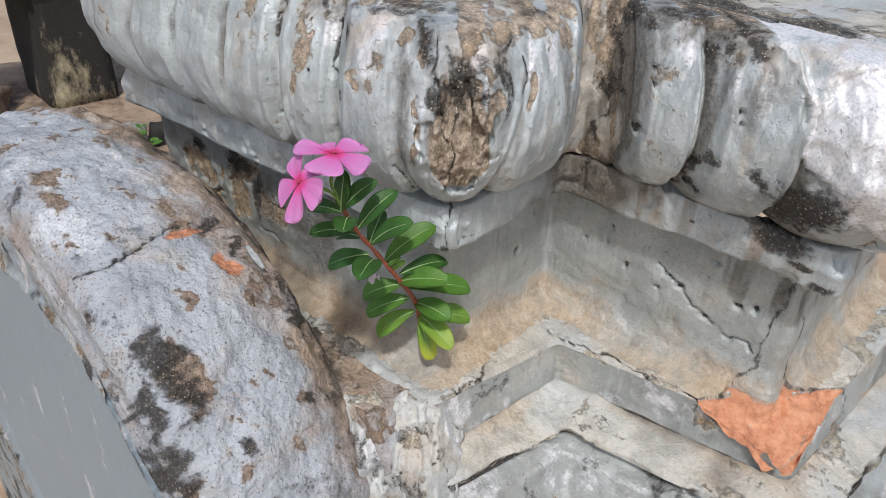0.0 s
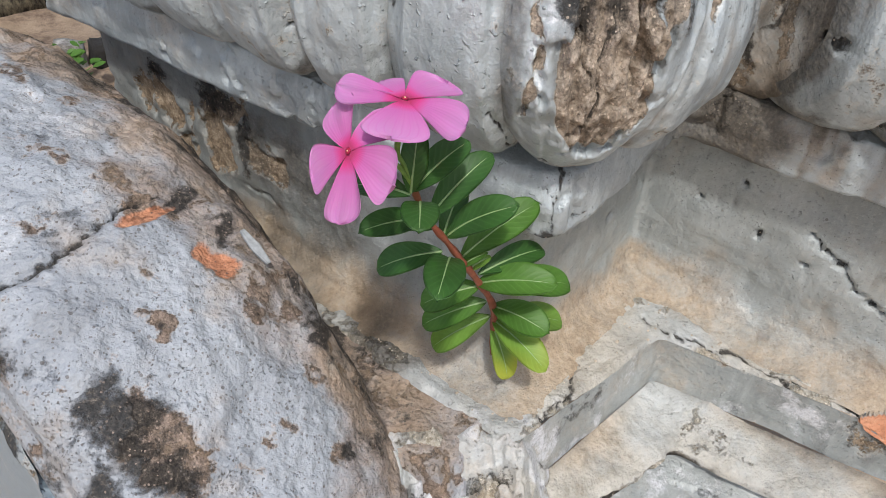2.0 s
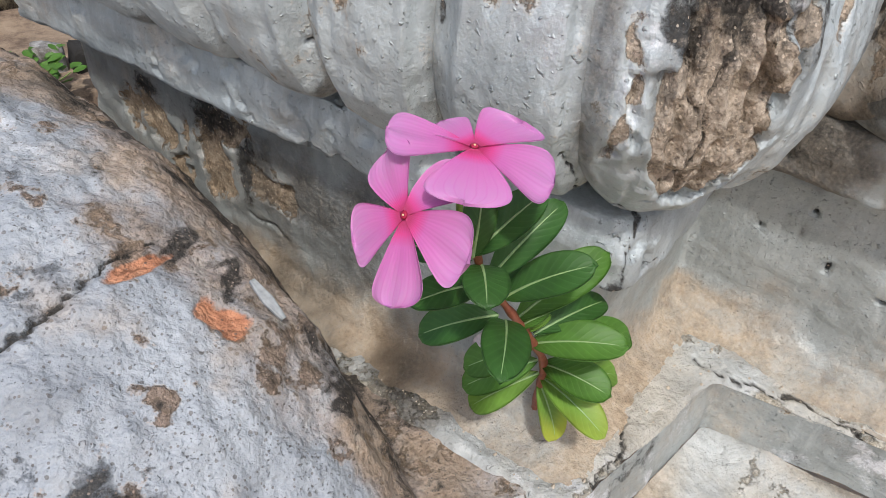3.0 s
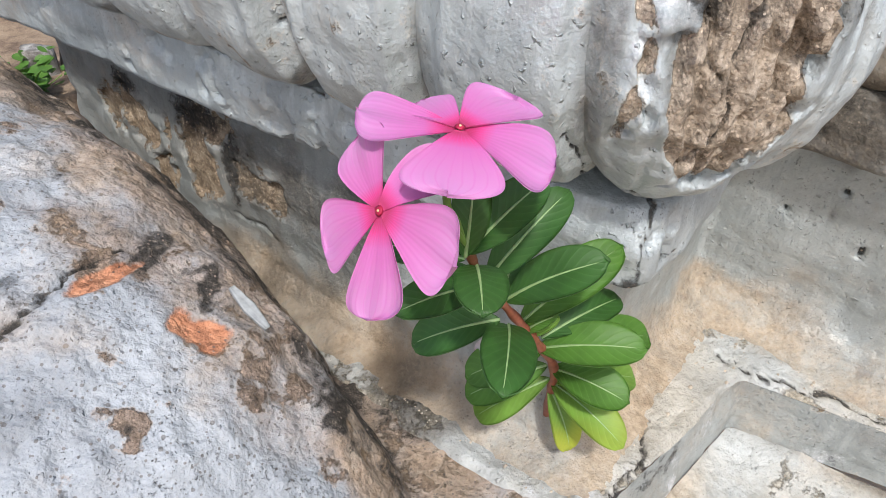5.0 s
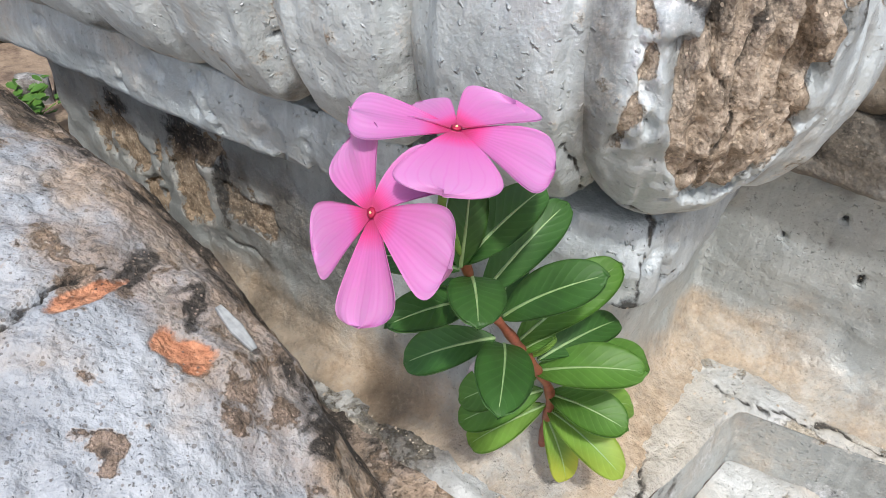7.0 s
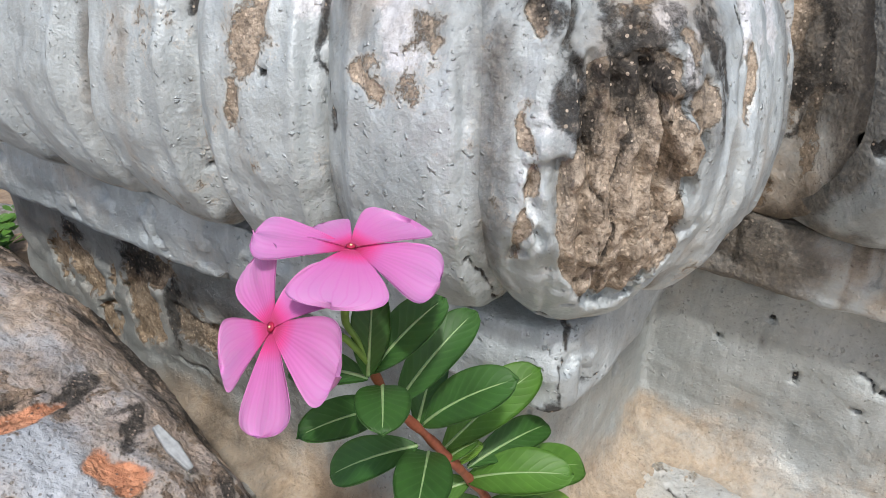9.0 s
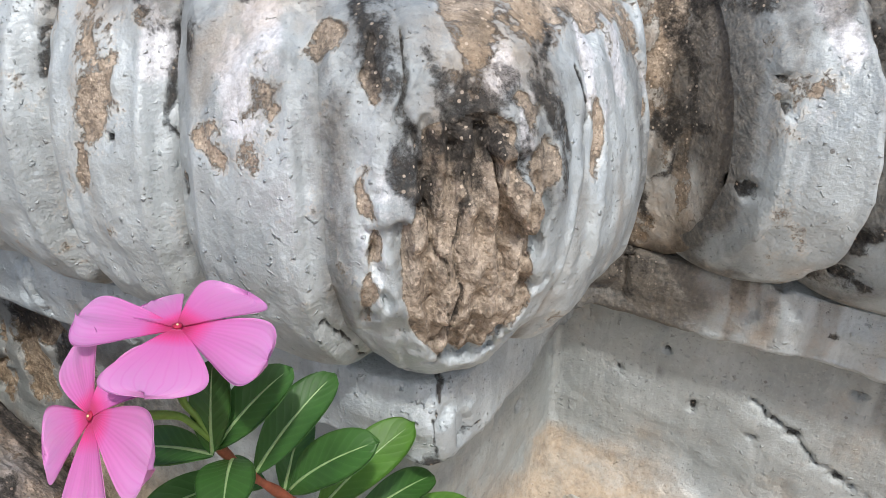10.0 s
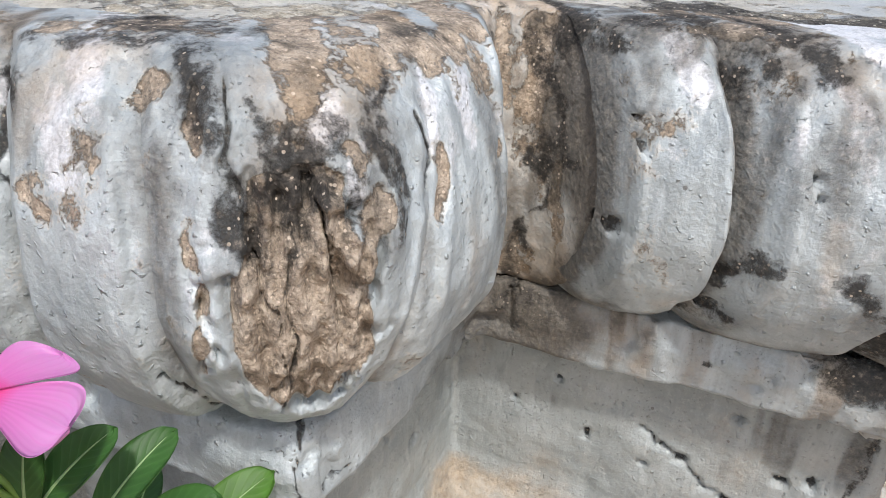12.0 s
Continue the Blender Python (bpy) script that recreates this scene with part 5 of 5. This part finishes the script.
placed("broken_stone", rough_box((0.035, 0.03, 0.045), 8, 4, 0.008, 0.03), CHALK, (-0.487, 1.125, 0.452), 20, "chalky broken stone on the slab", "stone")
placed("dark_stone", rough_box((0.06, 0.04, 0.04), 9, 4, 0.006, 0.03), SOOT_DARK, (-0.435, 1.15, 0.455), 35, "blackened stone lump on the slab", "stone")
placed("earth_clod", rough_box((0.10, 0.09, 0.06), 12, 5, 0.02, 0.04), EARTH, (-0.80, 1.22, 0.452), 10, "brown clod of earth on the slab", "clod")


def weed():
    rnd = random.Random(11)
    w = thing("weed", (-0.475, 1.05, 0.455), "small bright green weed growing on the slab", "weed")
    o = np.array(w.location)
    for k in range(9):
        a = rnd.uniform(0, 6.28)
        top = 1.35 * np.array((0.055 * math.cos(a) * rnd.uniform(0.3, 1), 0.045 * math.sin(a) * rnd.uniform(0.3, 1), rnd.uniform(0.02, 0.055)))
        way = smooth_run([(0, 0, -0.006), top * (0.4, 0.4, 0.6), top], 8)
        v, f = tube(way, np.linspace(0.0011, 0.0006, 8), 6)
        st = link_mesh("shoot", v, f, CALYX, w)
        verts, faces = [], []
        for _ in range(16):
            at = way[rnd.randint(3, 7)] + np.array([rnd.uniform(-0.006, 0.006) for _ in range(3)])
            d = np.array((rnd.uniform(-1, 1), rnd.uniform(-1, 1), rnd.uniform(-0.1, 0.6)))
            d /= np.linalg.norm(d)
            sd = np.cross(d, (0, 0, 1))
            sd /= np.linalg.norm(sd) + 1e-9
            size = rnd.uniform(0.010, 0.019)
            n0 = len(verts)
            for t, ww in ((0, 0.1), (0.4, 0.42), (0.75, 0.38), (1, 0.06)):
                for x in (-1, 0, 1):
                    verts.append(at + d * t * size + sd * x * ww * size + np.array((0, 0, 0.12 * size * abs(x) - 0.1 * size * t * t)))
            faces += [(n0 + r * 3 + c, n0 + r * 3 + c + 1, n0 + r * 3 + c + 4, n0 + r * 3 + c + 3) for r in range(3) for c in range(2)]
        n = len(verts)
        link_mesh("leaves", np.array(verts), faces, LEAF_MID, st, {"lengthways": np.zeros(n), "across": np.zeros(n), "yellowing": np.zeros(n)})


weed()
